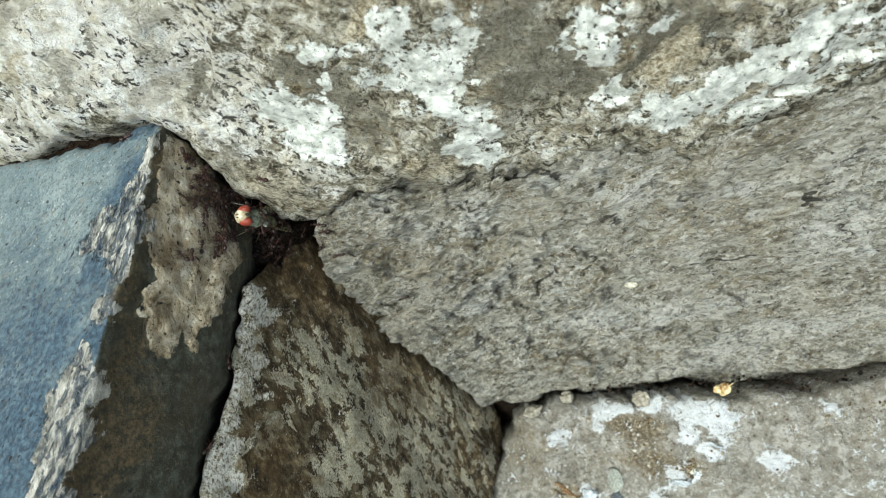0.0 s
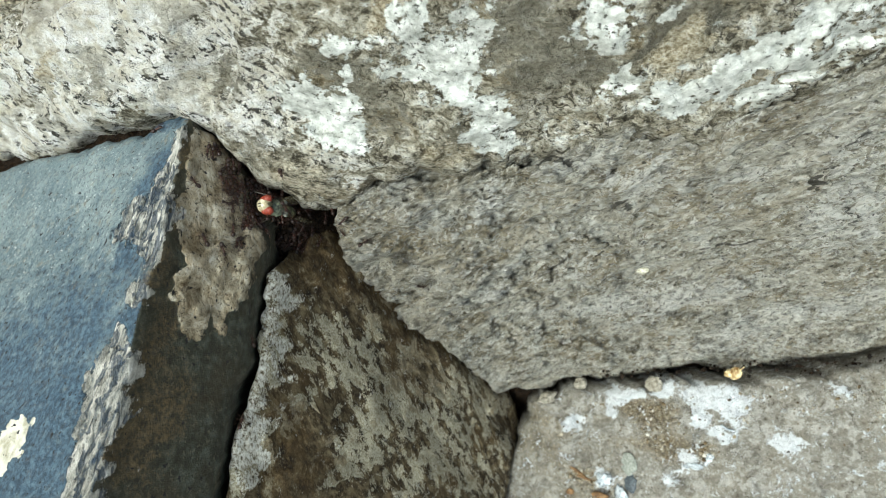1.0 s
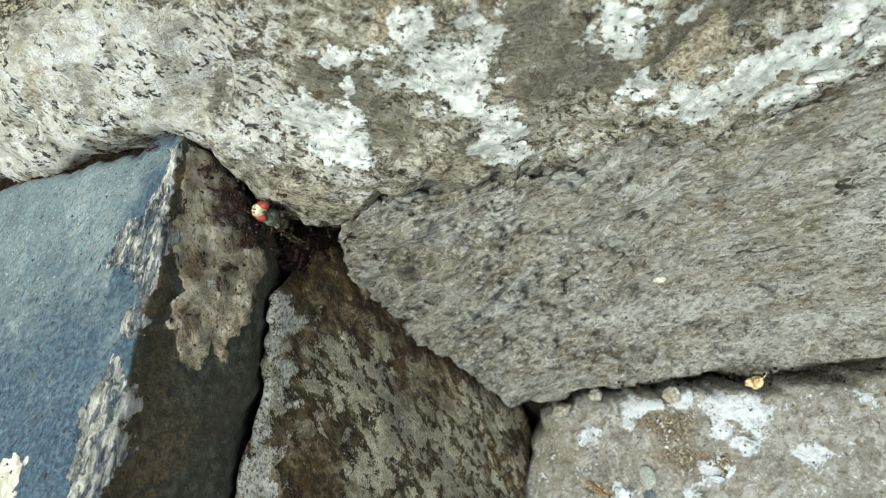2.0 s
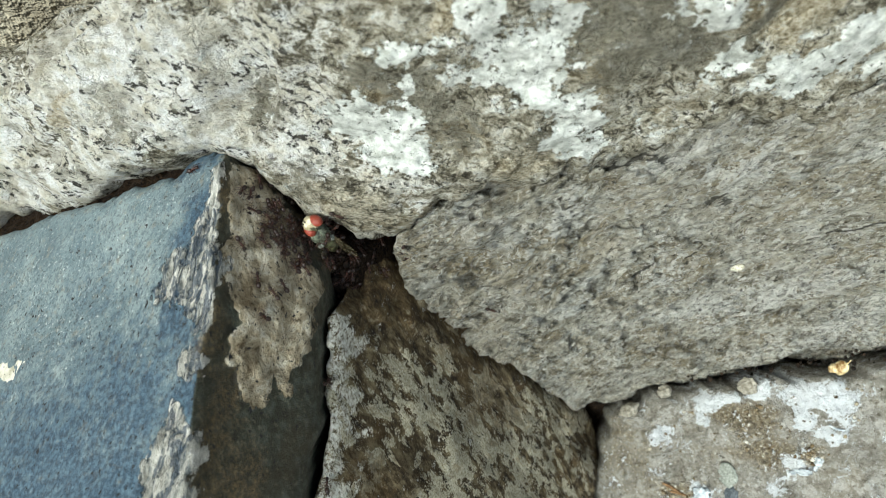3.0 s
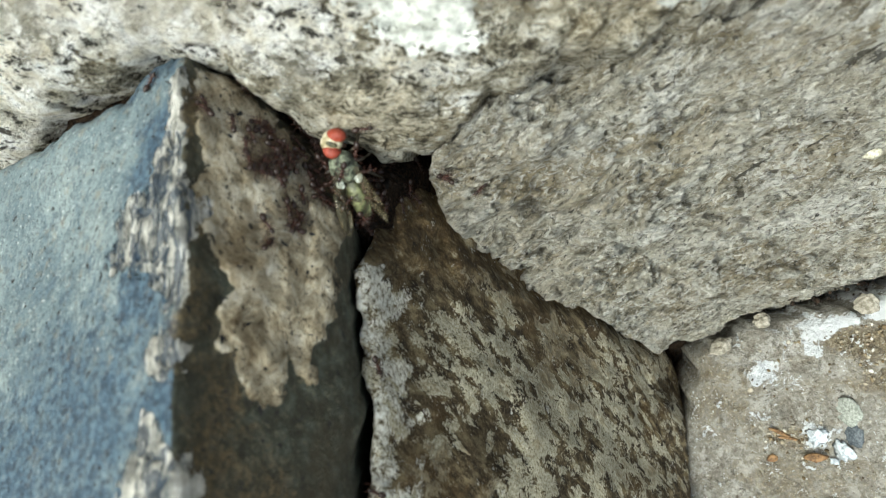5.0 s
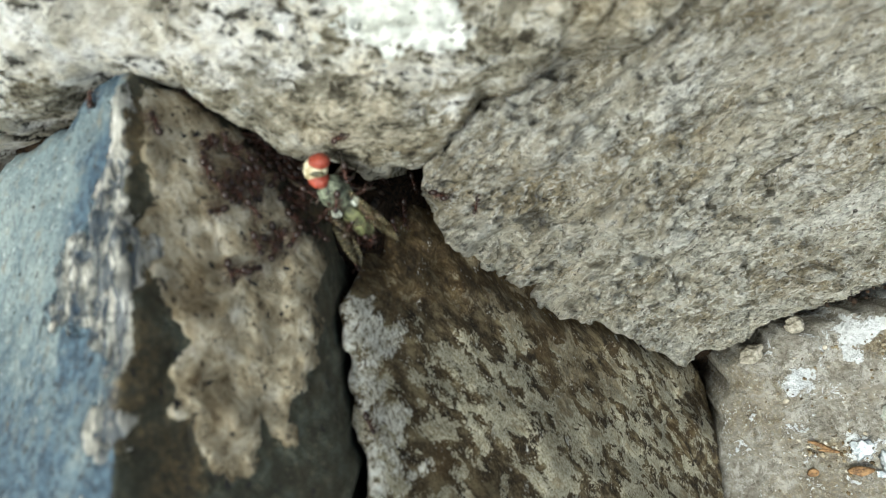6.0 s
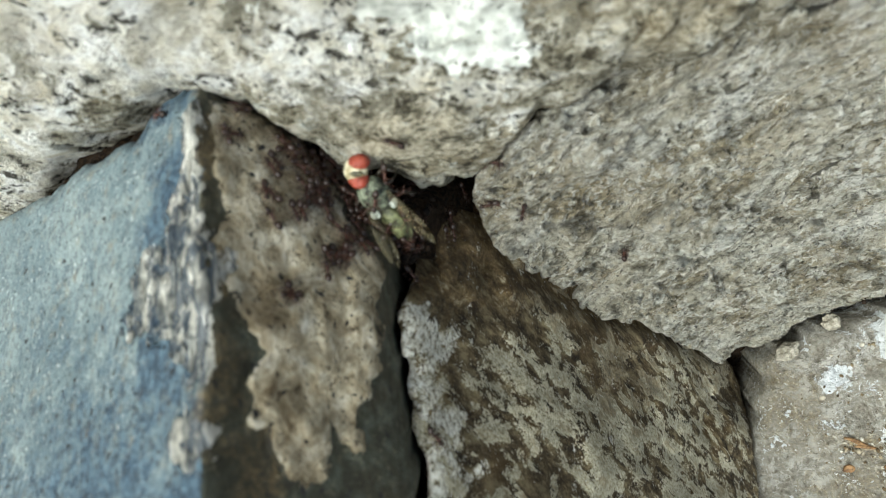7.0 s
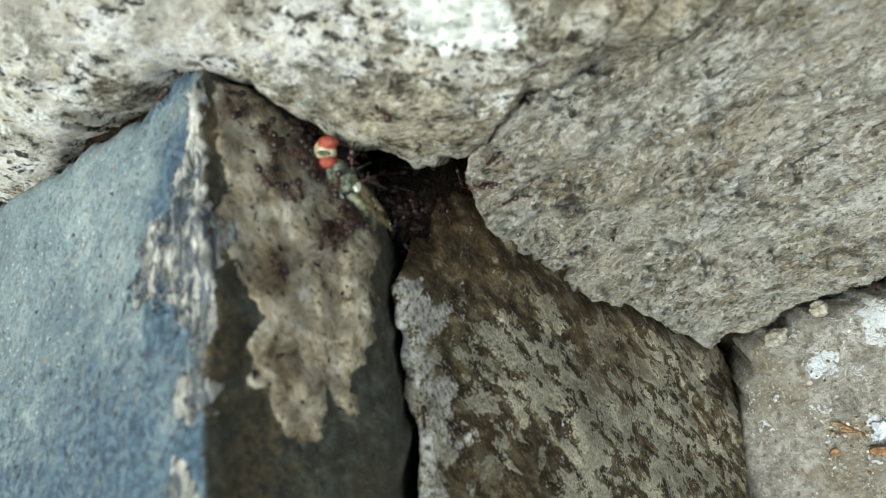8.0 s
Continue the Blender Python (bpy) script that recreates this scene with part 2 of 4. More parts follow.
def slab_material():
    s = Shader("blue_grey_slate")
    fine, mid, wide = s.noise(4200, 4, 0.7), s.noise(700, 5, 0.65), s.noise(120, 5, 0.65)
    grain = s.noise(1600, 5, 0.72)
    base = s.ramp(wide, [(0.0, srgb(84, 98, 103)), (0.5, srgb(106, 120, 123)), (1.0, srgb(133, 144, 143))])
    base = s.mix(s.calc("MULTIPLY", s.step(grain, 0.55, 0.25), 0.6), base, srgb(54, 63, 72))
    base = s.mix(s.calc("MULTIPLY", s.step(fine, 0.68, 0.9), 0.4), base, srgb(176, 183, 182))
    base = s.mix(s.calc("MULTIPLY", s.step(mid, 0.65, 0.95), 0.35), base, srgb(134, 133, 122))
    base = s.mix(s.calc("MULTIPLY", s.step(s.noise(1900, 3, 0.6), 0.88, 1.0), 0.6), base, srgb(190, 195, 192))
    base = s.mix(s.calc("MULTIPLY", s.step(s.noise(2300, 3, 0.6, s.stretched((0, 30, 0), 0.7, 1, 1.3)), 0.2, 0.06), 0.75), base, srgb(38, 44, 50))
    ragged = s.calc("ADD", s.calc("MULTIPLY", mid, 0.6), s.calc("MULTIPLY", fine, 0.4))
    blue = s.ramp(grain, [(0.1, srgb(24, 38, 52)), (0.5, srgb(48, 69, 88)), (0.95, srgb(88, 109, 123))])
    colour = s.mix(s.calc("MULTIPLY", s.mask("blue", s.noise(520, 6, 0.7), 0.8, 0.45), 0.88), base, blue)
    # olive-brown right-hand side, with the shade it lies in darkened into the colour
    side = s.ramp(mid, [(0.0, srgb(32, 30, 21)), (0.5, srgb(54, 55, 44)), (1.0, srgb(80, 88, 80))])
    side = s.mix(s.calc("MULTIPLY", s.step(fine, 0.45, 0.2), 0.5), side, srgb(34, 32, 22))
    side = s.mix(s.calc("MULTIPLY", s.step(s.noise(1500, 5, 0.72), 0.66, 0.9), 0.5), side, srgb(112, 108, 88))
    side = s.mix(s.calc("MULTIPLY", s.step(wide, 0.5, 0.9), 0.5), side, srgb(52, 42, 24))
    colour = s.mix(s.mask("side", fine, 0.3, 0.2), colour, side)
    brown = s.ramp(grain, [(0.2, srgb(44, 32, 18)), (0.8, srgb(118, 98, 64))])
    colour = s.mix(s.calc("MULTIPLY", s.mask("brown", ragged, 1.4, 0.35), 0.65), colour, brown)
    clot, dusty = s.noise(360, 7, 0.72, warp=0.4), s.noise(150, 4, 0.6)
    mortar = s.ramp(clot, [(0.0, srgb(88, 74, 52)), (0.28, srgb(140, 127, 103)), (0.52, srgb(172, 160, 136)), (0.78, srgb(198, 189, 169)), (1.0, srgb(220, 215, 202))])
    mortar = s.mix(s.calc("MULTIPLY", s.step(dusty, 0.5, 1.0), 0.4), mortar, srgb(112, 92, 62))
    mortar = s.mix(s.calc("MULTIPLY", s.step(grain, 0.3, 0.08), 0.8), mortar, srgb(52, 39, 25))
    mortar = s.mix(s.calc("MULTIPLY", s.step(s.noise(1300, 4, 0.65), 0.84, 0.95), 0.85), mortar, srgb(44, 33, 22))
    mortar_cover = s.mask("mortar", ragged, 0.7, 0.05)
    colour = s.mix(mortar_cover, colour, mortar)
    fibres = s.stretched((0, 14, 0), 1.6, 0.8, 0.32)
    torn = s.noise(560, 7, 0.72, fibres, 0.15)
    gaps = s.lines(420, 0.06, fibres, 3.0, 0.15)
    crust = s.ramp(torn, [(0.05, srgb(72, 84, 98)), (0.3, srgb(126, 128, 125)), (0.52, srgb(174, 171, 161)), (0.78, srgb(206, 203, 194)), (1.0, srgb(234, 232, 226))])
    crust = s.mix(s.calc("MULTIPLY", gaps, 0.75), crust, srgb(48, 64, 82))
    crust_cover = s.mask("crust", s.calc("SUBTRACT", s.calc("ADD", s.calc("MULTIPLY", torn, 0.8), s.calc("MULTIPLY", fine, 0.2)), 0.02), 0.9, 0.06)
    colour = s.mix(crust_cover, colour, crust)
    white = s.ramp(mid, [(0.1, srgb(164, 158, 136)), (0.7, srgb(212, 208, 194))])
    colour = s.mix(s.mask("white", ragged, 0.2, 0.06), colour, white)
    holes = s.calc("MULTIPLY", s.step(s.noise(1150, 2, 0.5), 1.0, 1.05), s.step(crust_cover, 0.5, 0.2))
    colour = s.mix(holes, colour, srgb(26, 26, 28))
    cover = s.calc("MAXIMUM", crust_cover, mortar_cover)
    rough = s.calc("ADD", s.calc("MULTIPLY", cover, 0.35), s.calc("ADD", 0.5, s.calc("MULTIPLY", grain, 0.15)))
    bump = s.calc("ADD", s.calc("MULTIPLY", grain, 0.1), s.calc("MULTIPLY", fine, 0.12))
    raised = s.calc("ADD", s.calc("MULTIPLY", crust_cover, s.calc("SUBTRACT", s.calc("ADD", 0.4, s.calc("MULTIPLY", torn, 0.9)), s.calc("MULTIPLY", gaps, 0.5))), s.calc("MULTIPLY", mortar_cover, s.calc("ADD", 0.3, clot)))
    return s.finish(colour, rough, s.calc("ADD", bump, raised), 0.5, 1.0, 0.35)


def wedge_material():
    s = Shader("mottled_brown_stone")
    streaks = s.stretched((0, -30, 0), 1.25, 0.4, 0.4)
    flake = s.noise(560, 7, 0.7, streaks, 0.3, gain=2.9)
    fine, wide = s.noise(3000, 5, 0.72), s.noise(110, 4, 0.6)
    base = s.ramp(s.noise(900, 5, 0.7, streaks), [(0.1, srgb(34, 26, 15)), (0.45, srgb(76, 63, 43)), (0.9, srgb(138, 124, 94))])
    base = s.mix(s.calc("MULTIPLY", s.step(fine, 0.65, 0.85), 0.6), base, srgb(140, 128, 100))
    base = s.mix(s.calc("MULTIPLY", s.step(wide, 0.55, 0.95), 0.4), base, srgb(100, 78, 44))
    pale = s.ramp(fine, [(0.15, srgb(150, 141, 115)), (0.5, srgb(190, 182, 156)), (0.85, srgb(218, 212, 192))])
    pale = s.mix(s.calc("MULTIPLY", s.step(fine, 0.3, 0.12), 0.7), pale, srgb(66, 58, 42))
    ragged = s.calc("ADD", s.calc("MULTIPLY", flake, 0.8), s.calc("MULTIPLY", fine, 0.2))
    pale_cover = s.mask("pale", s.calc("SUBTRACT", ragged, 0.06), 2.2, 0.05)
    colour = s.mix(pale_cover, base, pale)
    colour = s.mix(s.calc("MULTIPLY", s.mask("brown", ragged, 1.9, 0.18), 0.72), colour, s.ramp(s.calc("ADD", s.calc("MULTIPLY", flake, 0.5), s.calc("MULTIPLY", s.noise(900, 6, 0.75), 0.5)), [(0.15, srgb(24, 17, 9)), (0.45, srgb(76, 58, 34)), (0.65, srgb(122, 102, 68)), (0.85, srgb(176, 162, 132))]))
    white = s.ramp(s.noise(1700, 5, 0.72), [(0.1, srgb(84, 74, 56)), (0.3, srgb(168, 161, 142)), (0.52, srgb(222, 218, 205)), (0.9, srgb(242, 241, 234))])
    patch = s.noise(420, 4, 0.6)
    colour = s.mix(s.mask("white", s.calc("ADD", s.calc("MULTIPLY", patch, 0.6), s.calc("MULTIPLY", fine, 0.4)), 1.5, 0.1), colour, white)
    bump = s.calc("ADD", s.calc("MULTIPLY", pale_cover, 0.45), s.calc("ADD", s.calc("MULTIPLY", flake, 0.5), s.calc("MULTIPLY", fine, 0.3)))
    return s.finish(colour, 0.85, bump, 0.65, 1.0, 0.25)


def low_material():
    s = Shader("pale_gritty_stone")
    fine, mid, wide = s.noise(1400, 6, 0.74), s.noise(260, 7, 0.7, warp=0.5), s.noise(100, 4, 0.6)
    base = s.ramp(mid, [(0.0, srgb(94, 88, 76)), (0.35, srgb(130, 124, 112)), (0.65, srgb(158, 153, 141)), (1.0, srgb(192, 189, 180))])
    base = s.mix(s.calc("MULTIPLY", s.step(wide, 0.55, 0.9), 0.2), base, srgb(176, 158, 124))
    base = s.mix(s.calc("MULTIPLY", s.step(fine, 0.75, 0.95), 0.6), base, srgb(222, 219, 208))
    base = s.mix(s.calc("MULTIPLY", s.step(fine, 0.14, 0.0), 0.8), base, srgb(84, 74, 56))
    base = s.mix(0.55, base, s.ramp(s.noise(900, 7, 0.78), [(0.1, srgb(94, 87, 74)), (0.4, srgb(152, 146, 134)), (0.65, srgb(175, 170, 159)), (0.95, srgb(218, 216, 208))]))
    scale = s.noise(300, 8, 0.78, warp=0.3)
    base = s.mix(s.calc("MULTIPLY", s.step(scale, 0.54, 0.62), 0.7), base, s.ramp(fine, [(0.2, srgb(182, 177, 167)), (0.8, srgb(218, 215, 208))]))
    base = s.mix(s.calc("MULTIPLY", s.step(s.noise(800, 5, 0.7), 0.2, 0.05), 0.85), base, srgb(88, 80, 66))
    ragged = s.calc("ADD", s.calc("MULTIPLY", mid, 0.6), s.calc("MULTIPLY", fine, 0.4))
    colour = s.mix(s.calc("MULTIPLY", s.mask("brown", ragged, 1.2, 0.25), 0.75), base, s.ramp(fine, [(0.15, srgb(58, 45, 28)), (0.45, srgb(112, 96, 68)), (0.7, srgb(156, 143, 114)), (0.95, srgb(214, 207, 188))]))
    white_cover = s.mask("white", s.calc("ADD", ragged, 0.06), 1.7, 0.06)
    colour = s.mix(white_cover, colour, s.ramp(fine, [(0.0, srgb(188, 190, 188)), (0.4, srgb(236, 238, 239))]))
    bump = s.calc("ADD", s.calc("MULTIPLY", mid, 0.8), s.calc("ADD", s.calc("MULTIPLY", fine, 0.7), s.calc("MULTIPLY", white_cover, 0.3)))
    return s.finish(colour, 0.88, bump, 0.8, 1.0, 0.25)


def soil_material():
    s = Shader("dark_damp_soil")
    fine, mid = s.noise(2400, 5, 0.7), s.noise(500, 4, 0.6)
    colour = s.mix(s.step(fine, 0.4, 0.7), s.ramp(mid, [(0.2, srgb(16, 11, 7)), (0.8, srgb(46, 34, 22))]), srgb(66, 50, 34))
    return s.finish(colour, 0.95, s.calc("ADD", mid, fine), 1.2, 1.0, 0.15)


def plain_material(name, dark, light, per_metre, rough=0.9, bump_mm=1.0):
    s = Shader(name)
    n, fine = s.noise(per_metre, 6, 0.65), s.noise(per_metre * 9, 4, 0.7)
    colour = s.mix(s.calc("MULTIPLY", fine, 0.3), s.ramp(n, [(0.3, dark), (0.7, light)]), dark)
    return s.finish(colour, rough, s.calc("ADD", n, fine), bump_mm, 0.8, 0.2)


# ---- the surfaces of the stones ----
def top_face(x, z):
    a, b = np.clip(x, -80, 70) / 50, np.clip(z, 2, 27) / 50
    y = 126.5 - 4.3 * a - 102.7 * b + 13.2 * a * a - 10 * a * b + 20.9 * b * b
    return y + np.maximum(0, 2 - z) * 2 + np.maximum(0, z - 27) ** 2 / 14


def right_face(x, z):
    a, b = np.clip(x, -25, 80) / 50, np.clip(z, -40, 16) / 50
    y = 128.3 - 3.3 * a - 83.2 * b - 2.7 * a * a - 19.4 * a * b - 13.2 * b * b
    return y - 1.3 * (z - np.clip(z, -40, 16))


def slab_front(x, z):
    return 71.0 - 0.687 * x + 0.6 * z


# how far across the slab's ridge runs, by height
RIDGE = [(-52, -41.4), (-36, -40.6), (-27, -39.9), (-21.6, -39.3), (-18.7, -39.0), (-12.4, -38.8), (-8.5, -38.5), (-5.1, -38.0), (-2.3, -37.6), (5.9, -37.7), (16, -37.6), (30, -37.6)]


def slab_side(x, z):
    ridge = np.interp(z, [p[0] for p in RIDGE], [p[1] for p in RIDGE])
    off = x - ridge
    return slab_front(ridge, z) + 3.0 * np.minimum(off, 1.6) + 1.9 * np.maximum(off - 1.6, 0)


def rounded_max(a, b, r):
    """The larger of two depths, with the ridge between them rounded over r."""
    h = np.clip(0.5 + 0.5 * (a - b) / r, 0, 1)
    return b + (a - b) * h + r * h * (1 - h)


def slab_face(x, z):
    return rounded_max(slab_front(x, z), slab_side(x, z), 0.5)


def wedge_face(x, z):
    return 178.6 + 2.147 * x + 0.326 * z


def low_face(x, z):
    return 191.1 - 0.423 * x - 0.017 * z


def bed_face(x, z):
    deep = np.maximum(right_face(x, z) + 12, 150.0)
    plug = 124.0 + 0.22 * ((x + 28) ** 2 + (z - 1) ** 2)
    deep = np.minimum(deep, slab_front(x, z) + 5.5 + 14.0 * np.maximum(0, x + 46))
    return np.minimum(deep, plug)


# ---- the stones' outlines, across and up the wall ----
TOP_EDGE = [(-112, 6), (-103, 9), (-95, 11.0), (-86, 15.0), (-78, 14.7), (-69.5, 14.2), (-65.3, 15.2), (-58.1, 16.4), (-51.7, 16.4), (-46.7, 17.0), (-42.9, 17.5), (-40.5, 18.0), (-38.8, 17.2), (-37.5, 16.1), (-36.8, 16.2), (-34.8, 15.1), (-33.6, 13.5), (-31.8, 11.4), (-30.4, 9.8), (-30.0, 8.7), (-28.3, 7.6), (-25.6, 6.4), (-22.4, 5.3), (-18.8, 5.4), (-14.9, 6.8), (-10.5, 8.3), (-4.9, 9.2), (1.2, 9.5), (7.1, 10.6), (12.9, 10.8), (17.1, 11.4), (19.5, 12.9), (24.7, 12.6), (30.7, 11.3), (37.0, 13.6), (46.5, 16.3), (54.5, 20.1), (75, 24), (100, 28), (104, 40), (90, 52), (20, 58), (-60, 56), (-108, 48), (-116, 25)]
RIGHT_EDGE = [(87.2, 21.8), (66.7, 20.5), (50.2, 19.4), (42.1, 16.2), (34.8, 14.3), (29.3, 12.6), (19.5, 13.9), (13.0, 12.2), (1.2, 10.8), (-6.6, 10.3), (-15.1, 7.8), (-18.9, 5.2), (-20.2, 3.1), (-20.6, 0.1), (-19.8, -3.1), (-18.2, -7.0), (-14.1, -12.8), (-9.4, -17.8), (-1.8, -23.4), (3.2, -29.9), (9.7, -36.4), (15.6, -35.6), (21.4, -35.3), (25.6, -33.1), (31.0, -33.3), (38.0, -34.2), (44.0, -32.3), (50.2, -31.4), (56.4, -30.8), (63.5, -31.6), (69.9, -31.4), (75.9, -30.7), (81.4, -29.7), (86.9, -28.8), (94.3, -28.7), (106.3, -27.7), (118, -18), (118, 0)]
LOW_EDGE = [(8.7, -88.6), (10.2, -61.7), (11.1, -55.9), (13.4, -50.5), (14.2, -46.3), (16.5, -42.1), (17.4, -38.1), (19.3, -36.1), (22.1, -37.1), (23.7, -35.1), (26.1, -33.6), (29.1, -34.2), (33.3, -34.2), (39.6, -33.2), (44.1, -32.3), (46.9, -31.5), (50.7, -31.8), (58.1, -31.0), (61.2, -31.4), (64.2, -30.2), (67.2, -29.5), (72.1, -29.4), (75.9, -28.1), (79.6, -26.8), (83.9, -26.2), (96.7, -22.1), (115.9, -19.0), (135.1, -98.7)]
WEDGE_EDGE = [(-33.4, -48.2), (-31.2, -34.2), (-31.0, -31.4), (-30.9, -28.8), (-30.8, -26.7), (-30.5, -24.7), (-29.9, -22.0), (-29.7, -19.9), (-29.3, -17.7), (-29.2, -14.6), (-29.2, -11.5), (-29.1, -8.3), (-28.8, -5.5), (-28.0, -4.3), (-27.4, -2.6), (-27.3, -0.9), (-26.6, 1.0), (-24.5, 2.4), (-20.2, 0.3), (-18.7, -1.5), (-14.6, -6.3), (-10.3, -11.2), (-6.3, -16.4), (0.3, -22.8), (6.6, -29.7), (10.8, -34.6), (14.1, -41.1), (14.7, -46.7), (12.9, -52.1), (11.4, -57.6), (9.6, -65.2), (8.5, -76.8), (-17.3, -76.0)]
SLAB_EDGE = [(-111.1, 6.9), (-102.7, 9.2), (-88.8, 11.0), (-77.7, 12.4), (-71.6, 13.2), (-64.0, 13.5), (-60.3, 14.1), (-57.6, 13.7), (-54.1, 14.1), (-50.6, 14.9), (-46.3, 15.0), (-44.1, 16.5), (-41.6, 17.5), (-37.0, 16.3), (-35.8, 15.6), (-34.4, 14.0), (-33.4, 12.0), (-32.1, 10.1), (-30.4, 7.2), (-29.2, 4.3), (-28.5, 1.7), (-28.5, -0.9), (-29.0, -4.2), (-29.5, -6.6), (-29.5, -9.8), (-29.7, -12.8), (-29.8, -15.8), (-30.0, -18.6), (-30.5, -21.4), (-31.0, -24.0), (-31.2, -26.4), (-31.5, -28.6), (-31.8, -31.0), (-32.0, -33.0), (-34.9, -49.8), (-80.2, -54.1), (-115.4, -39.8)]

# ---- lichen, stains, crusts and darker areas on them: x, z, half length, half height, turn, strength ----
TOP_WHITE = [(-16.2, 14.1, 4.5, 3.0, 177, 1), (-19.4, 16.6, 4.0, 1.9, 155, 1), (-14.6, 12.2, 2.6, 1.6, 150, 1), (-13.0, 18.2, 1.2, 2.2, 15, 0.9), (-5.1, 22.1, 2.6, 1.6, 165, 0.9), (-2.5, 19.1, 3.8, 2.4, 169, 1), (-0.9, 17.2, 2.9, 1.1, 7, 0.9), (2.6, 14.4, 3.4, 2.6, 0, 1), (5.0, 12.7, 2.1, 1.5, 0, 0.9), (1.0, 22.1, 3.6, 2.1, 0, 0.62), (-13.3, 21.9, 3.8, 1.2, 6, 0.72), (-7.9, 19.8, 1.8, 1.0, 0, 0.8)]
TOP_WHITE_BAND = [(15.6, 22.3, 3.0, 1.8, 0, 0.9), (19.0, 17.7, 2.7, 1.6, 0, 1), (26.5, 16.1, 4.2, 1.2, 5, 1), (31.6, 17.9, 4.6, 1.5, 16, 1), (36.4, 20.6, 4.5, 1.7, 20, 1), (39.5, 23.2, 3.6, 1.7, 16, 1), (38.3, 16.6, 3.1, 1.4, 5, 0.9), (40.6, 19.8, 4.0, 1.2, 11, 0.8), (21.4, 23.1, 1.7, 0.8, 0, 0.7), (45.1, 23.1, 4.1, 2.3, 0, 0.6), (45.3, 21.0, 5.2, 1.4, 17, 0.75)]
TOP_CREAM = [(-51.3, 27.0, 12.6, 7.4, 0, 1), (-42.4, 21.1, 9.8, 3.6, 176, 1), (-62.1, 18.1, 15.3, 3.1, 4, 1), (-36.7, 23.7, 8.0, 3.7, 0, 0.7), (-35.3, 18.3, 4.9, 1.9, 170, 0.9), (-80.9, 26.1, 12.5, 11.3, 0, 1), (-89.4, 14.3, 9.1, 6.1, 0, 1), (-26.4, 19.3, 5.3, 3.0, 0, 0.6), (-26.7, 15.5, 5.6, 2.9, 0, 0.6), (-16.9, 11.4, 4.7, 3.1, 0, 0.45), (-26.9, 25.5, 6.2, 2.5, 0, 0.5)]
TOP_DARK = [(8.4, 19.8, 5.5, 3.3, 0, 1), (5.5, 23.6, 4.6, 1.9, 0, 0.8), (23.8, 22.3, 3.8, 2.6, 169, 1), (26.7, 23.6, 4.1, 1.5, 0, 0.9), (21.0, 20.7, 2.5, 2.4, 90, 0.7), (-11.6, 18.0, 3.1, 2.2, 0, 0.8), (-16.3, 18.7, 4.2, 2.0, 0, 0.7), (34.8, 18.3, 2.1, 0.9, 0, 0.7), (13.6, 18.9, 3.8, 2.3, 0, 0.7), (-29.9, 21.6, 2.6, 1.5, 51, 0.9), (-56.3, 22.6, 7.2, 2.3, 170, 0.3), (-50.9, 19.9, 5.0, 1.7, 172, 0.4), (-26.7, 11.7, 4.9, 2.7, 163, 0.4), (44.8, 13.9, 9.7, 1.1, 10, 0.7), (-9.4, 14.8, 3.6, 3.3, 0, 0.55), (-0.3, 12.3, 2.9, 1.8, 0, 0.6)]
TOP_TAN = [(25.6, 20.7, 3.2, 1.5, 19, 1), (-8.5, 24.1, 3.0, 1.2, 0, 0.8), (-1.8, 11.1, 4.4, 1.8, 0, 0.6), (-22.8, 8.9, 6.7, 2.8, 165, 0.5), (-58.4, 24.1, 4.6, 1.3, 0, 0.8)]
RIGHT_LIGHT = [(26.1, 7.9, 4.5, 1.6, 8, 0.8), (15.3, 8.7, 2.3, 1.3, 1, 0.8), (41.4, 8.6, 3.9, 0.6, 7, 1), (28.6, -12.4, 6.3, 2.4, 18, 0.8), (42.6, -11.6, 9.2, 3.1, 19, 0.9), (60.8, -17.4, 11.7, 3.7, 20, 0.8), (57.2, 3.3, 6.5, 4.5, 148, 0.8), (72.2, -12.0, 7.7, 3.7, 25, 0.8), (6.8, -10.6, 2.7, 1.4, 11, 1), (4.7, 4.7, 3.0, 2.4, 25, 0.7), (20.7, -5.7, 2.4, 2.3, 75, 0.5), (-7.2, 3.6, 5.2, 3.2, 180, 0.4), (51.6, 11.7, 3.7, 2.2, 178, 0.6), (54.7, -23.4, 16.2, 3.8, 8, 0.5)]
RIGHT_BROWN = [(-11.2, 0.1, 11.0, 4.4, 155, 0.8), (-2.2, -2.7, 8.5, 3.8, 159, 0.6), (-17.2, 1.9, 5.1, 4.6, 47, 0.8), (-8.7, -12.4, 10.2, 3.2, 135, 0.6), (69.3, -6.4, 5.4, 1.8, 32, 0.7), (12.7, 1.8, 7.7, 3.4, 10, 0.4), (46.2, 10.1, 5.3, 1.0, 17, 0.5)]
SLAB_CRUST = [(-41.6, -35.5, 2.6, 3.4, 90, 1)]
CRUST_UPPER = [(-38.3, 15.1), (-39.4, 11.5), (-40.2, 9.1), (-41.1, 6.8), (-43.7, 4.9), (-45.7, 3.1), (-46.6, 0.4), (-45.6, -0.5), (-42.4, -0.7), (-40.7, -3.0), (-38.6, -4.3), (-36.9, -3.2), (-37.1, 1.3), (-37.4, 5.8), (-37.4, 11.4), (-37.4, 15.4)]
CRUST_MIDDLE = [(-40.9, -6.3), (-41.0, -8.1), (-39.4, -8.7), (-38.1, -8.1), (-38.0, -6.4), (-39.4, -5.7)]
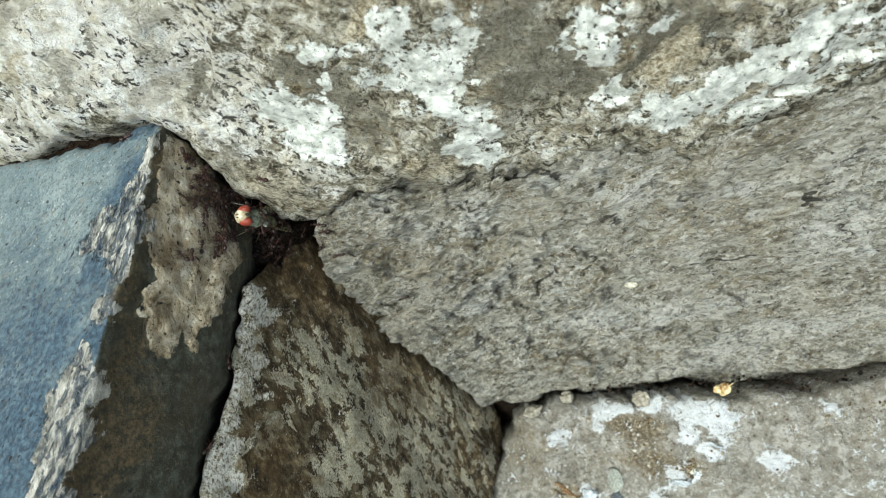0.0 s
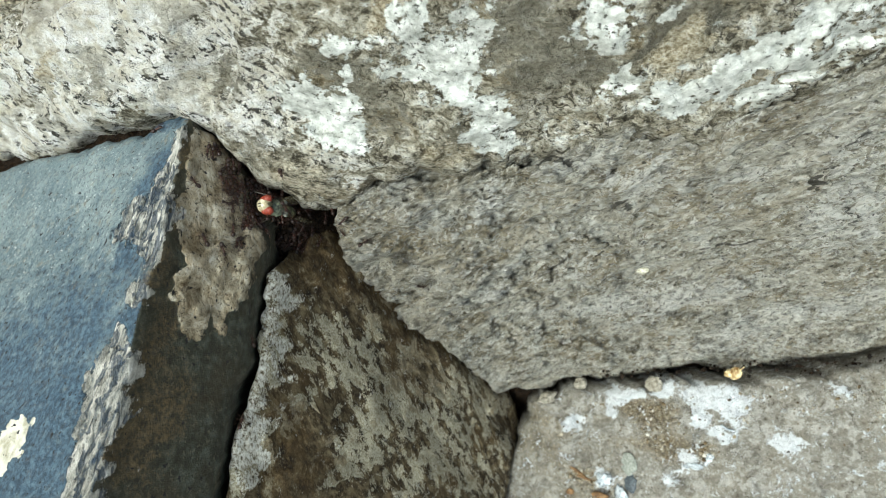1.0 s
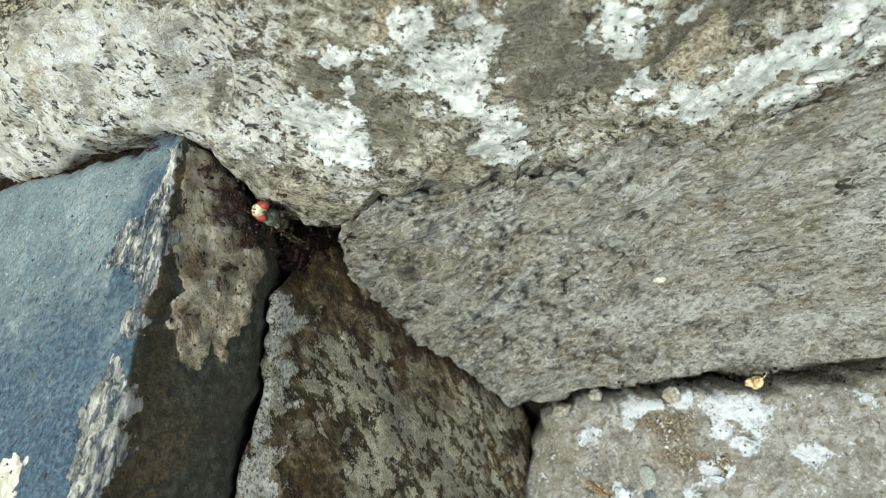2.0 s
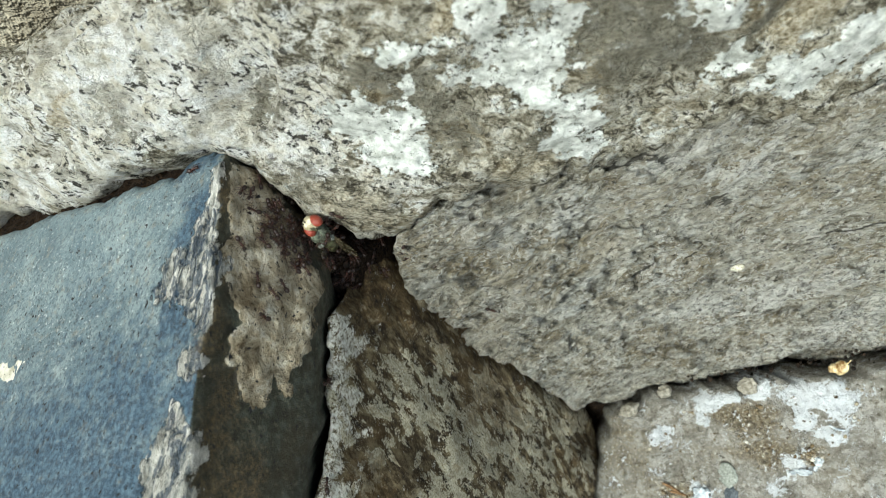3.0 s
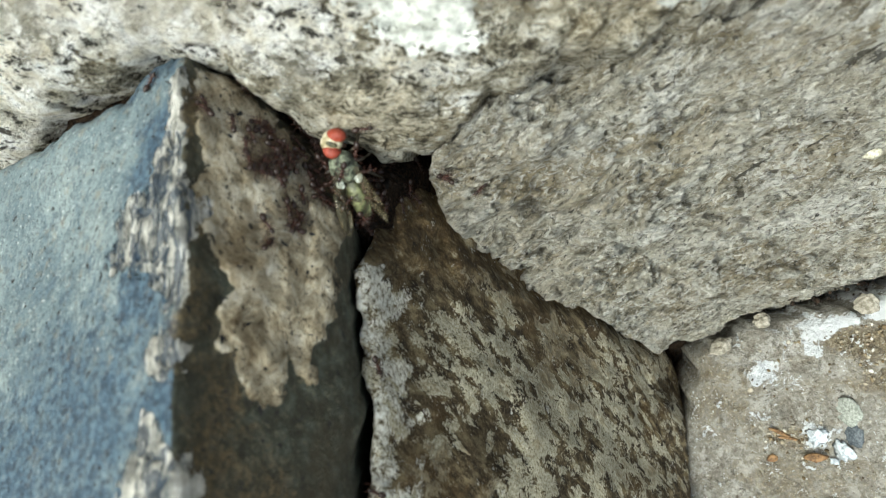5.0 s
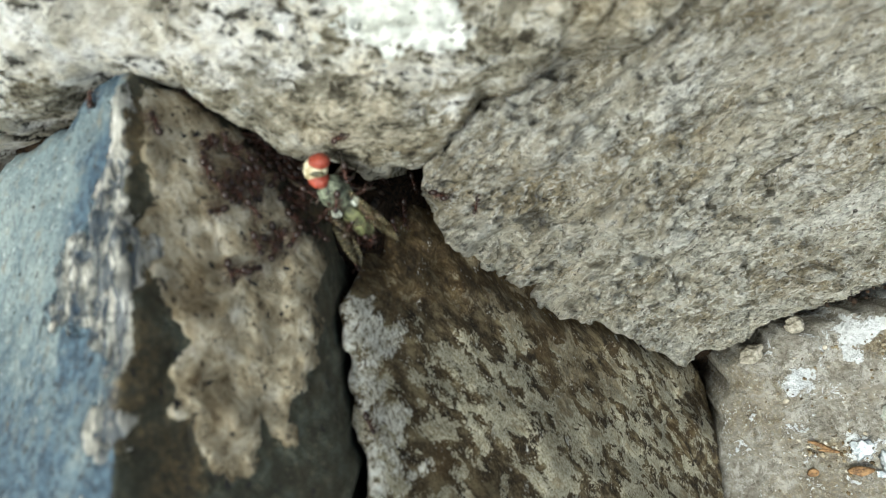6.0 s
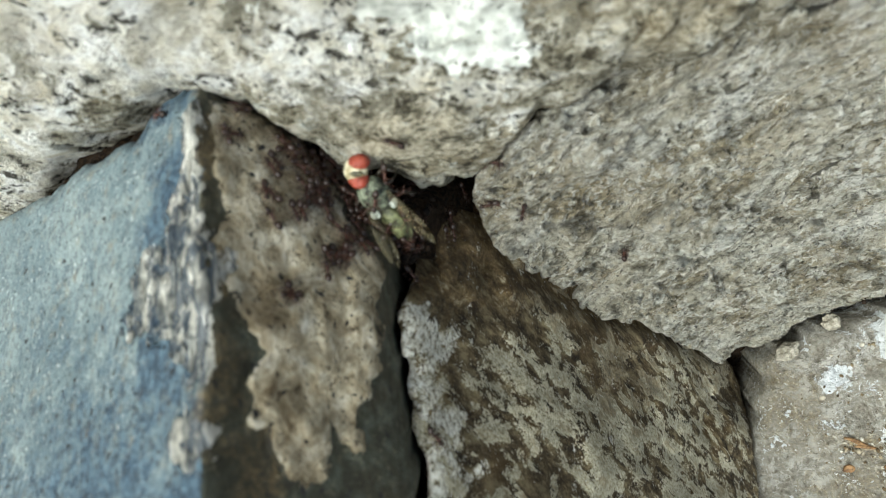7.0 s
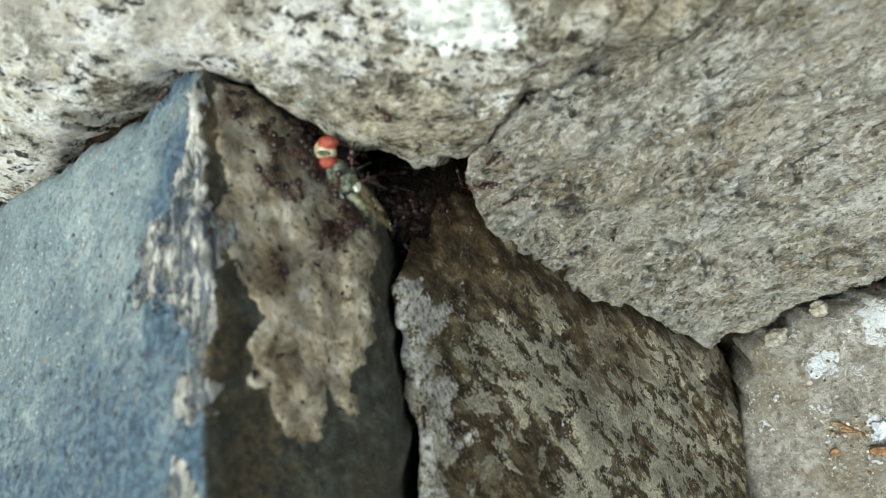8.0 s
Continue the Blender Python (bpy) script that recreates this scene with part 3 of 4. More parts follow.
CRUST_LOWER = [(-41.4, -10.4), (-41.9, -12.7), (-43.0, -15.0), (-44.3, -16.8), (-45.1, -18.6), (-45.2, -20.1), (-44.3, -21.7), (-44.2, -24.0), (-44.0, -26.1), (-44.2, -28.6), (-44.5, -33.0), (-40.3, -33.0), (-39.6, -28.4), (-39.1, -24.1), (-38.8, -21.3), (-38.4, -18.5), (-38.4, -15.8), (-38.4, -13.0)]
SLAB_BLUE = [(-57.4, -24.2, 25.6, 16.0, 10, 1), (-49.6, -12.3, 12.9, 9.2, 17, 0.8), (-54.0, -2.9, 13.2, 8.7, 1, 0.3), (-41.9, -2.7, 3.9, 2.3, 0, 1), (-40.5, -9.1, 5.6, 2.1, 62, 1), (-44.8, -18.4, 6.1, 4.3, 24, 1), (-46.0, -24.1, 4.9, 4.0, 38, 1), (-40.7, 8.0, 6.6, 2.7, 57, 0.9), (-41.9, 16.7, 5.3, 1.6, 16, 0.8)]
MORTAR_PATCH = [(-37.1, 12.8), (-36.9, 9.1), (-36.8, 5.9), (-36.7, 2.9), (-36.4, -0.9), (-35.7, -3.8), (-36.5, -5.2), (-36.7, -8.0), (-36.0, -8.8), (-36.0, -10.6), (-35.1, -13.2), (-34.2, -13.6), (-33.7, -13.1), (-33.8, -11.7), (-33.3, -10.3), (-32.6, -12.6), (-31.9, -13.1), (-31.9, -10.9), (-30.8, -10.0), (-30.1, -8.9), (-29.6, -6.6), (-29.4, -4.1), (-28.7, -1.7), (-29.3, 1.7), (-30.4, 4.2), (-31.3, 7.6), (-32.7, 10.8), (-34.3, 13.2), (-35.8, 15.0), (-36.9, 15.1)]
SLAB_WHITE = [(-54.7, -24.6, 3.2, 1.5, 28, 1), (-56.4, -26.3, 2.0, 1.8, 30, 1), (-73.3, -8.3, 1.9, 1.8, 16, 1), (-78.5, -9.5, 0.9, 0.6, 0, 0.9)]
SLAB_BROWN = [(-36.5, 12.2, 4.4, 1.5, 83, 0.8), (-37.3, -2.7, 8.2, 1.3, 86, 0.64), (-37.5, -13.2, 7.0, 1.6, 85, 0.72), (-37.3, -22.9, 7.3, 2.3, 86, 0.72), (-32.2, 8.8, 4.4, 2.4, 75, 0.55), (-30.6, 1.7, 4.8, 2.2, 92, 0.5)]
WEDGE_PALE = [(0.0, -31.4, 10.9, 5.1, 127, 0.72), (6.5, -39.2, 7.9, 7.3, 142, 0.66), (3.6, -50.1, 11.1, 9.6, 6, 0.62), (-14.9, -14.4, 6.9, 2.9, 128, 0.62), (-21.6, -19.7, 5.7, 4.9, 100, 0.6), (-20.3, -19.8, 9.2, 4.3, 117, 0.75), (-12.4, -29.8, 11.1, 5.2, 122, 0.8), (-16.7, -20.9, 8.1, 1.1, 113, 1), (-16.9, -34.8, 5.1, 4.3, 96, 0.9), (-2.7, -38.1, 11.6, 6.5, 117, 0.75), (-6.7, -43.1, 8.8, 4.8, 9, 0.8), (-22.4, -14.0, 3.5, 2.6, 96, 0.7), (-24.9, -25.3, 2.5, 2.1, 67, 0.75), (4.4, -36.9, 7.1, 5.1, 123, 0.6), (-9.9, -22.0, 6.0, 2.8, 114, 0.6)]
WEDGE_STRIP = [(-28.3, -12.0, 6.5, 2.0, 88, 1), (-28.8, -20.0, 6.5, 2.1, 88, 1), (-29.6, -28.5, 7.0, 2.2, 86, 1)]
WEDGE_WHITE = [(-28.1, -7.2, 2.6, 1.1, 88, 1), (-27.8, -13.8, 1.8, 0.8, 88, 0.95), (-27.9, -16.6, 1.2, 0.6, 88, 0.7), (-29.4, -21.5, 1.8, 1.2, 88, 0.9), (-29.7, -28.6, 2.6, 1.2, 88, 1), (-29.1, -32.9, 1.8, 1.3, 88, 0.9), (-28.8, -21.2, 1.5, 0.8, 88, 0.8), (-30.0, -28.7, 1.6, 1.0, 88, 0.9)]
WEDGE_BROWN = [(-18.2, -6.6, 7.2, 4.0, 134, 1), (-21.9, -4.1, 5.2, 4.0, 135, 1), (-24.9, -1.6, 5.3, 3.8, 130, 1), (-9.9, -25.0, 5.5, 4.0, 180, 0.45), (-25.6, -28.3, 5.0, 1.8, 98, 0.8), (-24.5, -34.5, 4.4, 3.8, 174, 0.8), (10.1, -34.3, 7.5, 6.0, 85, 0.35), (-9.1, -17.1, 9.0, 3.0, 138, 0.8), (-4.9, -28.8, 6.2, 4.2, 0, 0.35)]
LOW_WHITE = [(45.3, -32.7, 2.4, 2.0, 0, 1), (51.8, -34.1, 4.1, 2.2, 0, 1), (57.1, -35.5, 3.4, 4.1, 0, 1), (50.7, -39.1, 2.3, 2.6, 0, 1), (55.5, -42.3, 2.1, 1.9, 0, 1), (35.6, -35.9, 2.3, 2.0, 0, 1), (34.4, -39.2, 1.3, 1.6, 0, 1), (39.1, -34.4, 2.2, 1.1, 0, 1), (25.5, -41.9, 2.4, 1.6, 0, 1), (32.6, -54.7, 2.1, 2.3, 0, 0.75), (46.9, -52.4, 2.1, 2.4, 0, 0.75), (49.6, -48.4, 2.4, 1.6, 0, 0.75), (67.2, -42.4, 2.9, 2.1, 0, 0.75), (75.9, -31.2, 2.1, 1.0, 0, 0.75)]
# rusty stains, then two broad weak spots that darken the stone's left part
LOW_BROWN = [(41.9, -38.6, 4.6, 3.6, 0, 1), (44.5, -45.5, 6.5, 4.0, 0, 0.85), (52.8, -46.2, 2.2, 1.6, 0, 0.9), (27.5, -54.5, 4.0, 2.6, 140, 0.8), (33.0, -46.5, 5.0, 4.0, 0, 0.35), (19.0, -46.0, 8.0, 13.0, 0, 0.5), (29, -63, 14, 9, 0, 0.5)]


def patch(x, z, outline, wide=1.0, tear=0.5, size=1.2, soft=1.2, seed=300):
    """A cover from 0 to 1 over a torn outline; wide stretches x where the face falls away steeply."""
    drift = tear * fbm(x * wide / size, z / size, seed=seed, octaves=4, gain=0.6)
    d = inside(x * wide, z, [(a * wide, b) for a, b in outline])[0]
    return np.clip(0.5 + (d + drift) / soft, 0, 1)


def crust_cover(x, z):
    total = blobs(x, z, SLAB_CRUST, 0.5)
    for n, outline in enumerate((CRUST_UPPER, CRUST_MIDDLE, CRUST_LOWER)):
        total = np.maximum(total, patch(x, z, outline, 1.0, 0.7, 1.6, 1.4, 310 + n * 7))
    return total


def mortar_cover(x, z):
    return patch(x, z, MORTAR_PATCH, 2.2, 0.7, 1.6, 1.3, 340)


def carve(x, z, tracks, depth, width):
    """Thin cracks along open tracks, deepest midway."""
    total = np.zeros(x.shape)
    broken = smooth(-0.25, 0.1, fbm(x / 2.2, z / 2.2, seed=401, octaves=3))
    x, z = x + 0.7 * fbm(x / 1.6, z / 1.6, seed=405, octaves=4), z + 0.6 * fbm(x / 1.6, z / 1.6, seed=411, octaves=4)
    for track in tracks:
        for (ax, az), (bx, bz) in zip(track, track[1:]):
            dx, dz = bx - ax, bz - az
            t = np.clip(((x - ax) * dx + (z - az) * dz) / (dx * dx + dz * dz), 0, 1)
            total = np.maximum(total, smooth(width, 0.1, np.hypot(x - ax - t * dx, z - az - t * dz)))
    return depth * total * broken


RIGHT_CRACKS = [[(7.3, 10.1), (12.4, 10.4), (16.2, 10.0)], [(21.3, 8.6), (22.6, 11.1), (23.4, 12.2)], [(48.0, 5.5), (49.4, 7.3), (50.6, 8.8), (50.5, 10.9), (51.9, 12.5)], [(57.3, 0.1), (56.5, 3.3), (55.8, 5.5)], [(2.9, 7.0), (4.3, 5.1), (5.3, 2.7)], [(16.7, -8.4), (16.5, -5.9), (18.1, -4.6), (20.3, -4.2)], [(19.8, -5.7), (23.3, -4.6), (23.9, -2.2), (24.4, 0.1), (23.0, 1.4)], [(68.7, -10.3), (70.8, -9.7)], [(-12.6, -10.5), (-11.4, -9.4)], [(18.7, 4.6), (22.6, 5.0), (26.9, 4.2)], [(40.3, -2.6), (44.9, -1.6), (48.6, 0.1)], [(-5.2, -8.7), (-4.8, -10.0), (-5.5, -11.0)]]
TOP_CRACKS = [[(16.0, 12.6), (19.6, 14.4), (22.5, 14.2)], [(30.0, 12.6), (33.7, 14.0), (41.1, 15.9), (45.2, 18.4), (52, 22)], [(-49.3, 34.3), (-47.0, 29.6), (-46.8, 26.7)], [(-39.4, 21.3), (-38.1, 21.3)], [(-42.0, 20.1), (-40.7, 19.6), (-40.4, 18.9), (-41.5, 18.2)], [(-31.3, 20.3), (-29.1, 21.7), (-27.2, 22.7)]]


# ---- relief of each stone, in millimetres of depth ----
def strata(x, z, turn):
    c, s = math.cos(radians(turn)), math.sin(radians(turn))
    return x * c + z * s, -x * s + z * c


def top_relief(x, z):
    y = fbm(x / 14, z / 8, seed=1, octaves=6) * 1.5
    y += -0.18 * smooth(0.3, 0.7, blobs(x, z, TOP_WHITE + TOP_WHITE_BAND) + 0.25 * fbm(x / 2, z / 1.2, seed=3))
    u, v = strata(x, z, 12)
    y += smooth(20, 50, x) * ridged(u / 16, v / 2.2, seed=9) * 0.5
    y += terraces(2.0 * fbm(x / 5, z / 2.6, seed=12, octaves=4, gain=0.6), 0.8, 0.65) * 0.7
    y += carve(x, z, TOP_CRACKS, 1.2, 0.5)
    # its edge hangs over the slab
    y -= 3.0 * blobs(x, z, [(-54, 17, 15, 4, 4, 1)], 0.7)
    # the lip over the slab's peak stands out, with a hollow over it
    y -= 3.0 * blobs(x, z, [(-29, 12, 9, 4, -12, 1)], 0.8) - 5.0 * blobs(x, z, [(-30.5, 23.5, 4, 3, 60, 1)], 0.8)
    y -= 3.6 * blobs(x, z, [(-19, 8.5, 12, 5, -8, 1)], 0.8)
    y += 1.2 * blobs(x, z, [(-30, 21.5, 1.6, 2.6, -20, 1), (-48, 25.5, 1.2, 4, 15, 1)], 0.7)
    y += 1.6 * blobs(x, z, [(25.4, 20.8, 3.9, 2.1, 19, 1)], 0.4) - 2.0 * blobs(x, z, [(25.8, 20.6, 2.7, 1.3, 19, 1)], 0.5)
    return y


def terraces(h, rise, edge=0.7):
    """Breaks a smooth height into flakes with steep little risers."""
    t = h / rise
    whole = np.floor(t)
    return rise * (whole + smooth(edge, 1.0, t - whole))


JOINT = [p for p in TOP_EDGE if -20 < p[0] < 60 and p[1] < 25]
UNDERSIDE = sorted(p for p in RIGHT_EDGE if p[0] > 13 and p[1] < -14)


def right_relief(x, z):
    u, v = strata(x, z, 15)
    low = np.interp(x, [p[0] for p in UNDERSIDE], [p[1] for p in UNDERSIDE])
    rolled = 8.0 * np.clip(1 - (z - low) / 8.0, 0, 1) ** 2 * smooth(3, 14, x)
    warp = 1.5 * fbm(u / 22, v / 9, seed=20, octaves=3)
    y = fbm(u / 22, v / 9, seed=21, octaves=4) * 2.6
    y += terraces(4.4 * fbm(u / 10, (v + warp) / 4.2, seed=25, octaves=5, gain=0.6), 1.6, 0.7)
    y += terraces(1.5 * fbm(u / 3.4, (v + warp) / 1.7, seed=31, octaves=4, gain=0.6), 0.6, 0.55) * 1.35 * smooth(-40, -16, z + 0.1 * x) + 0.5 * fbm(u / 1.6, v / 0.9, seed=36, octaves=3)
    y += 1.6 * blobs(x, z, [(20.5, -5.9, 3.6, 3.3, 10, 1)], 0.35) * smooth(0.1, 0.5, (x - 17.6) / 3)
    y += 3.0 * smooth(-9, -20, x) * smooth(-8, -2, z)
    y += rolled + carve(x, z, RIGHT_CRACKS, 1.3, 0.5) + carve(x, z, [JOINT], 2.5, 0.9)
    y += 1.5 * blobs(x, z, [(-5.5, -9.8, 1.4, 0.4, 79, 1), (-10.1, 3.1, 1.3, 0.4, 102, 1), (3.6, 5.2, 2.2, 0.4, 124, 1), (17.3, -5.5, 2.1, 0.5, 78, 1), (-14.6, -0.5, 0.6, 0.3, 21, 1)], 0.5)
    return y


def slab_relief(x, z):
    y = fbm(x / 20, z / 20, seed=40, octaves=4) * 0.7
    u, v = strata(x, z, -14)
    flakes = terraces(1.3 * fbm(u / 0.8, v / 4.0, seed=51, octaves=5, gain=0.6), 0.5, 0.6)
    y -= smooth(0.35, 0.65, crust_cover(x, z)) * (0.35 + 0.8 * flakes)
    mortar = smooth(0.35, 0.65, mortar_cover(x, z))
    y -= mortar * (0.7 + 0.8 * fbm(x * 2 / 5.0, z / 5.0, seed=57, octaves=5, gain=0.65))
    return y


def wedge_relief(x, z):
    u, v = strata(x, z, -62)
    y = fbm(u / 16, v / 7, seed=60, octaves=5) * 1.6 + ridged(u / 9, v / 2.4, seed=64) * 0.35
    y += fbm(x / 3, z / 3, seed=66, octaves=4) * (0.7 + 1.6 * smooth(-12, -3, z))
    # its head sinks into the hollow, and it dips under its neighbour
    y += 3.5 * smooth(-6.5, 1.0, z)
    y += 3.5 * smooth(-1.6, 0.3, inside(x, z, RIGHT_EDGE)[0])
    return y - 0.6 * smooth(0.2, 0.9, blobs(x, z, WEDGE_WHITE, 0.9))


def low_relief(x, z):
    y = fbm(x / 16, z / 14, seed=70, octaves=6) * 2.0 + fbm(x / 4, z / 4, seed=72, octaves=5, gain=0.6) * 1.3
    y -= 0.5 * smooth(0.4, 0.6, blobs(x, z, LOW_WHITE) + 0.2 * fbm(x / 1.5, z / 1.5, seed=74))
    y += 0.8 * blobs(x, z, LOW_BROWN, 0.6) * (0.5 + fbm(x / 2.5, z / 2.5, seed=77, octaves=4))
    return y


def bed_relief(x, z):
    return fbm(x / 7, z / 6, seed=80, octaves=5) * 2.5 + 0.8 * fbm(x / 1.5, z / 1.5, seed=86, octaves=3)


# ---- building stones ----
def stone(name, outline, face, relief, cells, masks, material, rim=(3.0, 4.0), ragged=0.5, deep=45.0, seed=0):
    """A closed stone whose front is a depth over its outline, with a rounded, ragged rim of (width, depth)."""
    pts = np.array(outline, float)
    x0, z0, x1, z1 = *(pts.min(0) - 1.5), *(pts.max(0) + 1.5)
    gx, gz = np.arange(x0, x1, cells[0]), np.arange(z0, z1, cells[1])
    x, z = (v.ravel() for v in np.meshgrid(gx, gz, indexing="ij"))
    nz = len(gz)
    d, qx, qz = inside(x, z, outline)
    tear = ragged * fbm(x / 3.0, z / 3.0, seed=seed + 90, octaves=4)
    dist = d + tear
    keep = dist > 0
    quad = np.arange((len(gx) - 1) * nz).reshape(-1, nz)[:, :-1].ravel()
    corners = np.stack([quad, quad + 1, quad + nz + 1, quad + nz], 1)
    corners = corners[keep[corners].sum(1) >= 2]
    # corners outside slide onto the torn rim
    gdx = np.gradient(dist.reshape(len(gx), nz), cells[0], axis=0).ravel()
    gdz = np.gradient(dist.reshape(len(gx), nz), cells[1], axis=1).ravel()
    size = gdx**2 + gdz**2 + 1e-9
    out = dist <= 0
    move = np.where(out, np.clip(dist / size, -1.5, 0), 0)
    x, z = x - move * gdx, z - move * gdz
    dist = np.maximum(dist, 0)
    roll = np.clip(1 - dist / rim[0], 0, 1)
    y = face(x, z) + relief(x, z) + rim[1] * (1 - np.sqrt(np.clip(1 - roll**2, 0, 1)))
    used = np.unique(corners)
    index = np.full(len(x), -1)
    index[used] = np.arange(len(used))
    corners = index[corners]
    front = np.stack([x[used], y[used], z[used]], 1)
    # the sides and the back
    edges = np.concatenate([corners[:, [a, (a + 1) % 4]] for a in range(4)])
    keys = {}
    for a, b in edges.tolist():
        keys[(a, b)] = keys.get((b, a), 0) + 1
    rims = [(a, b) for (a, b) in keys if (b, a) not in keys]
    loop = sorted({v for e in rims for v in e})
    far = {v: len(front) + n for n, v in enumerate(loop)}
    backs = front[loop].copy()
    middle = front.mean(0)
    backs[:, 0] += (middle[0] - backs[:, 0]) * 0.06
    backs[:, 2] += (middle[2] - backs[:, 2]) * 0.06
    backs[:, 1] += deep
    hub = len(front) + len(loop)
    verts = np.concatenate([front, backs, [[backs[:, 0].mean(), backs[:, 1].max() + 2, backs[:, 2].mean()]]]) * MM
    faces = [tuple(f) for f in corners.tolist()]
    faces += [(b, a, far[a], far[b]) for a, b in rims]
    faces += [(far[b], far[a], hub) for a, b in rims]
    mesh = bpy.data.meshes.new(name)
    mesh.from_pydata(verts.tolist(), [], faces)
    mesh.update()
    mesh.polygons.foreach_set("use_smooth", np.ones(len(mesh.polygons), bool))
    px, pz = verts[:, 0] / MM, verts[:, 2] / MM
    for key, make in masks.items():
        layer = mesh.attributes.new(key, "FLOAT", "POINT")
        layer.data.foreach_set("value", np.asarray(make(px, pz), np.float32))
    mesh.materials.append(material)
    ob = new(name, mesh)
    ob.matrix_world = FRAME
    return ob


def spots(*lists, soft=0.5):
    every = [spot for some in lists for spot in some]

    def torn(x, z):
        wx, wz = fbm(x / 3.5, z / 2.4, seed=101, octaves=5, gain=0.65), fbm(x / 3.5, z / 2.4, seed=111, octaves=5, gain=0.65)
        return blobs(x + 1.3 * wx, z + 0.8 * wz, every, soft)

    return torn


tagged(stone("wall_stone", TOP_EDGE, top_face, top_relief, (0.4, 0.24), {"white": spots(TOP_WHITE, TOP_WHITE_BAND), "cream": spots(TOP_CREAM, soft=0.7), "dark": spots(TOP_DARK), "tan": spots(TOP_TAN), "crack": lambda x, z: carve(x, z, TOP_CRACKS, 1.0, 0.42)}, top_material(), rim=(2.0, 3.0), ragged=1.0, seed=1),
       "upper wall stone crusted with white and grey lichen", "stone", "stones of the wall")
tagged(stone("wall_stone", RIGHT_EDGE, right_face, right_relief, (0.36, 0.22), {"crack": lambda x, z: carve(x, z, RIGHT_CRACKS, 1.0, 0.35), "light": spots(RIGHT_LIGHT, soft=0.7), "brown": spots(RIGHT_BROWN, soft=0.8)}, right_material(), rim=(1.6, 2.2), ragged=0.35, seed=2),
       "grey-brown layered stone leaning over a dark joint", "stone", "stones of the wall")
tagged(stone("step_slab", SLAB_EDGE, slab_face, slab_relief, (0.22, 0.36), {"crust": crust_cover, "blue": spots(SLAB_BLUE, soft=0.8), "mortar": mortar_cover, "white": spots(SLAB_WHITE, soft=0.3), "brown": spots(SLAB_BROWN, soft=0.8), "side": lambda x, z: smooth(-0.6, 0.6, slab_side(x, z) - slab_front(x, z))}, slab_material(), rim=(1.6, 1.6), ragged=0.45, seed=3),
       "blue-grey slate slab with a flaking tan edge", "slab", "stones of the wall")
tagged(stone("wall_stone", WEDGE_EDGE, wedge_face, wedge_relief, (0.28, 0.4), {"pale": spots(WEDGE_PALE, WEDGE_STRIP, soft=0.7), "white": spots(WEDGE_WHITE, [(*p[:5], 0.62) for p in WEDGE_STRIP]), "brown": spots(WEDGE_BROWN, soft=0.8)}, wedge_material(), rim=(1.6, 2.2), ragged=0.3, seed=4),
       "brown wedge-shaped stone mottled with pale flakes", "stone", "stones of the wall")
tagged(stone("paving_stone", LOW_EDGE, low_face, low_relief, (0.45, 0.45), {"white": spots(LOW_WHITE), "brown": spots(LOW_BROWN, soft=0.7)}, low_material(), rim=(2.2, 2.4), ragged=0.7, seed=5),
       "pale gritty paving stone with white and rusty stains", "stone", "stones of the wall")
tagged(stone("wall_core", [(-108, -50), (122, -88), (112, 45), (-108, 40)], bed_face, bed_relief, (0.6, 0.6), {}, soil_material(), rim=(1, 1), deep=12.0, seed=6),
       "dark damp soil packed in the joints behind the stones", "soil", kind="structure")


# ---- the plain ground and wall round them ----
def box(name, low, high, material):
    bm = bmesh.new()
    bmesh.ops.create_cube(bm, size=1)
    for v in bm.verts:
        v.co = [(l + h) / 2 + c * (h - l) for c, l, h in zip(v.co, low, high)]
    bmesh.ops.bevel(bm, geom=list(bm.edges), offset=0.004, segments=2, affect="EDGES")
    mesh = bpy.data.meshes.new(name)
    bm.to_mesh(mesh)
    mesh.materials.append(material)
    return new(name, mesh)


tagged(box("wall_north", (-3, 0.125, 0), (3, 0.6, 1.6), plain_material("weathered_wall", srgb(112, 104, 88), srgb(178, 170, 150), 14, bump_mm=6)),
       "plain weathered stone wall behind the stones", "wall", kind="structure")
tagged(box("ground", (-2500, -2500, -0.2), (2500, 2500, 0.0), plain_material("trodden_ground", srgb(104, 98, 84), srgb(150, 142, 124), 9, bump_mm=6)),
       "trodden grey-brown ground at the foot of the wall", "ground", kind="structure")


# ---- loose small things ----
def part(name, bm, material, parent=None, label=""):
    """Links a bmesh as one mesh object under a thing or a part."""
    mesh = bpy.data.meshes.new(name)
    for f in bm.faces:
        f.smooth = True
    bm.to_mesh(mesh)
    bm.free()
    mesh.materials.append(material)
    ob = new(name, mesh)
    ob.parent = parent
    return tagged(ob, label)


def lump(centre, radii, turn=(0, 0, 0), detail=2, rough=0.0, seed=0, bm=None):
    """An ellipsoid in millimetres, its skin uneven by rough."""
    bm = bm or bmesh.new()
    made = bmesh.ops.create_icosphere(bm, subdivisions=detail, radius=1)["verts"]
    m = pose(*(c * MM for c in centre), *turn)
    for v in made:
        k = 1 + rough * noise.noise(v.co * 1.7 + Vector((seed * 3.1, seed, 0))) + 0.5 * rough * noise.noise(v.co * 4 + Vector((seed, 0, seed)))
        v.co = m @ Vector([c * r * k * MM for c, r in zip(v.co, radii)])
    return bm


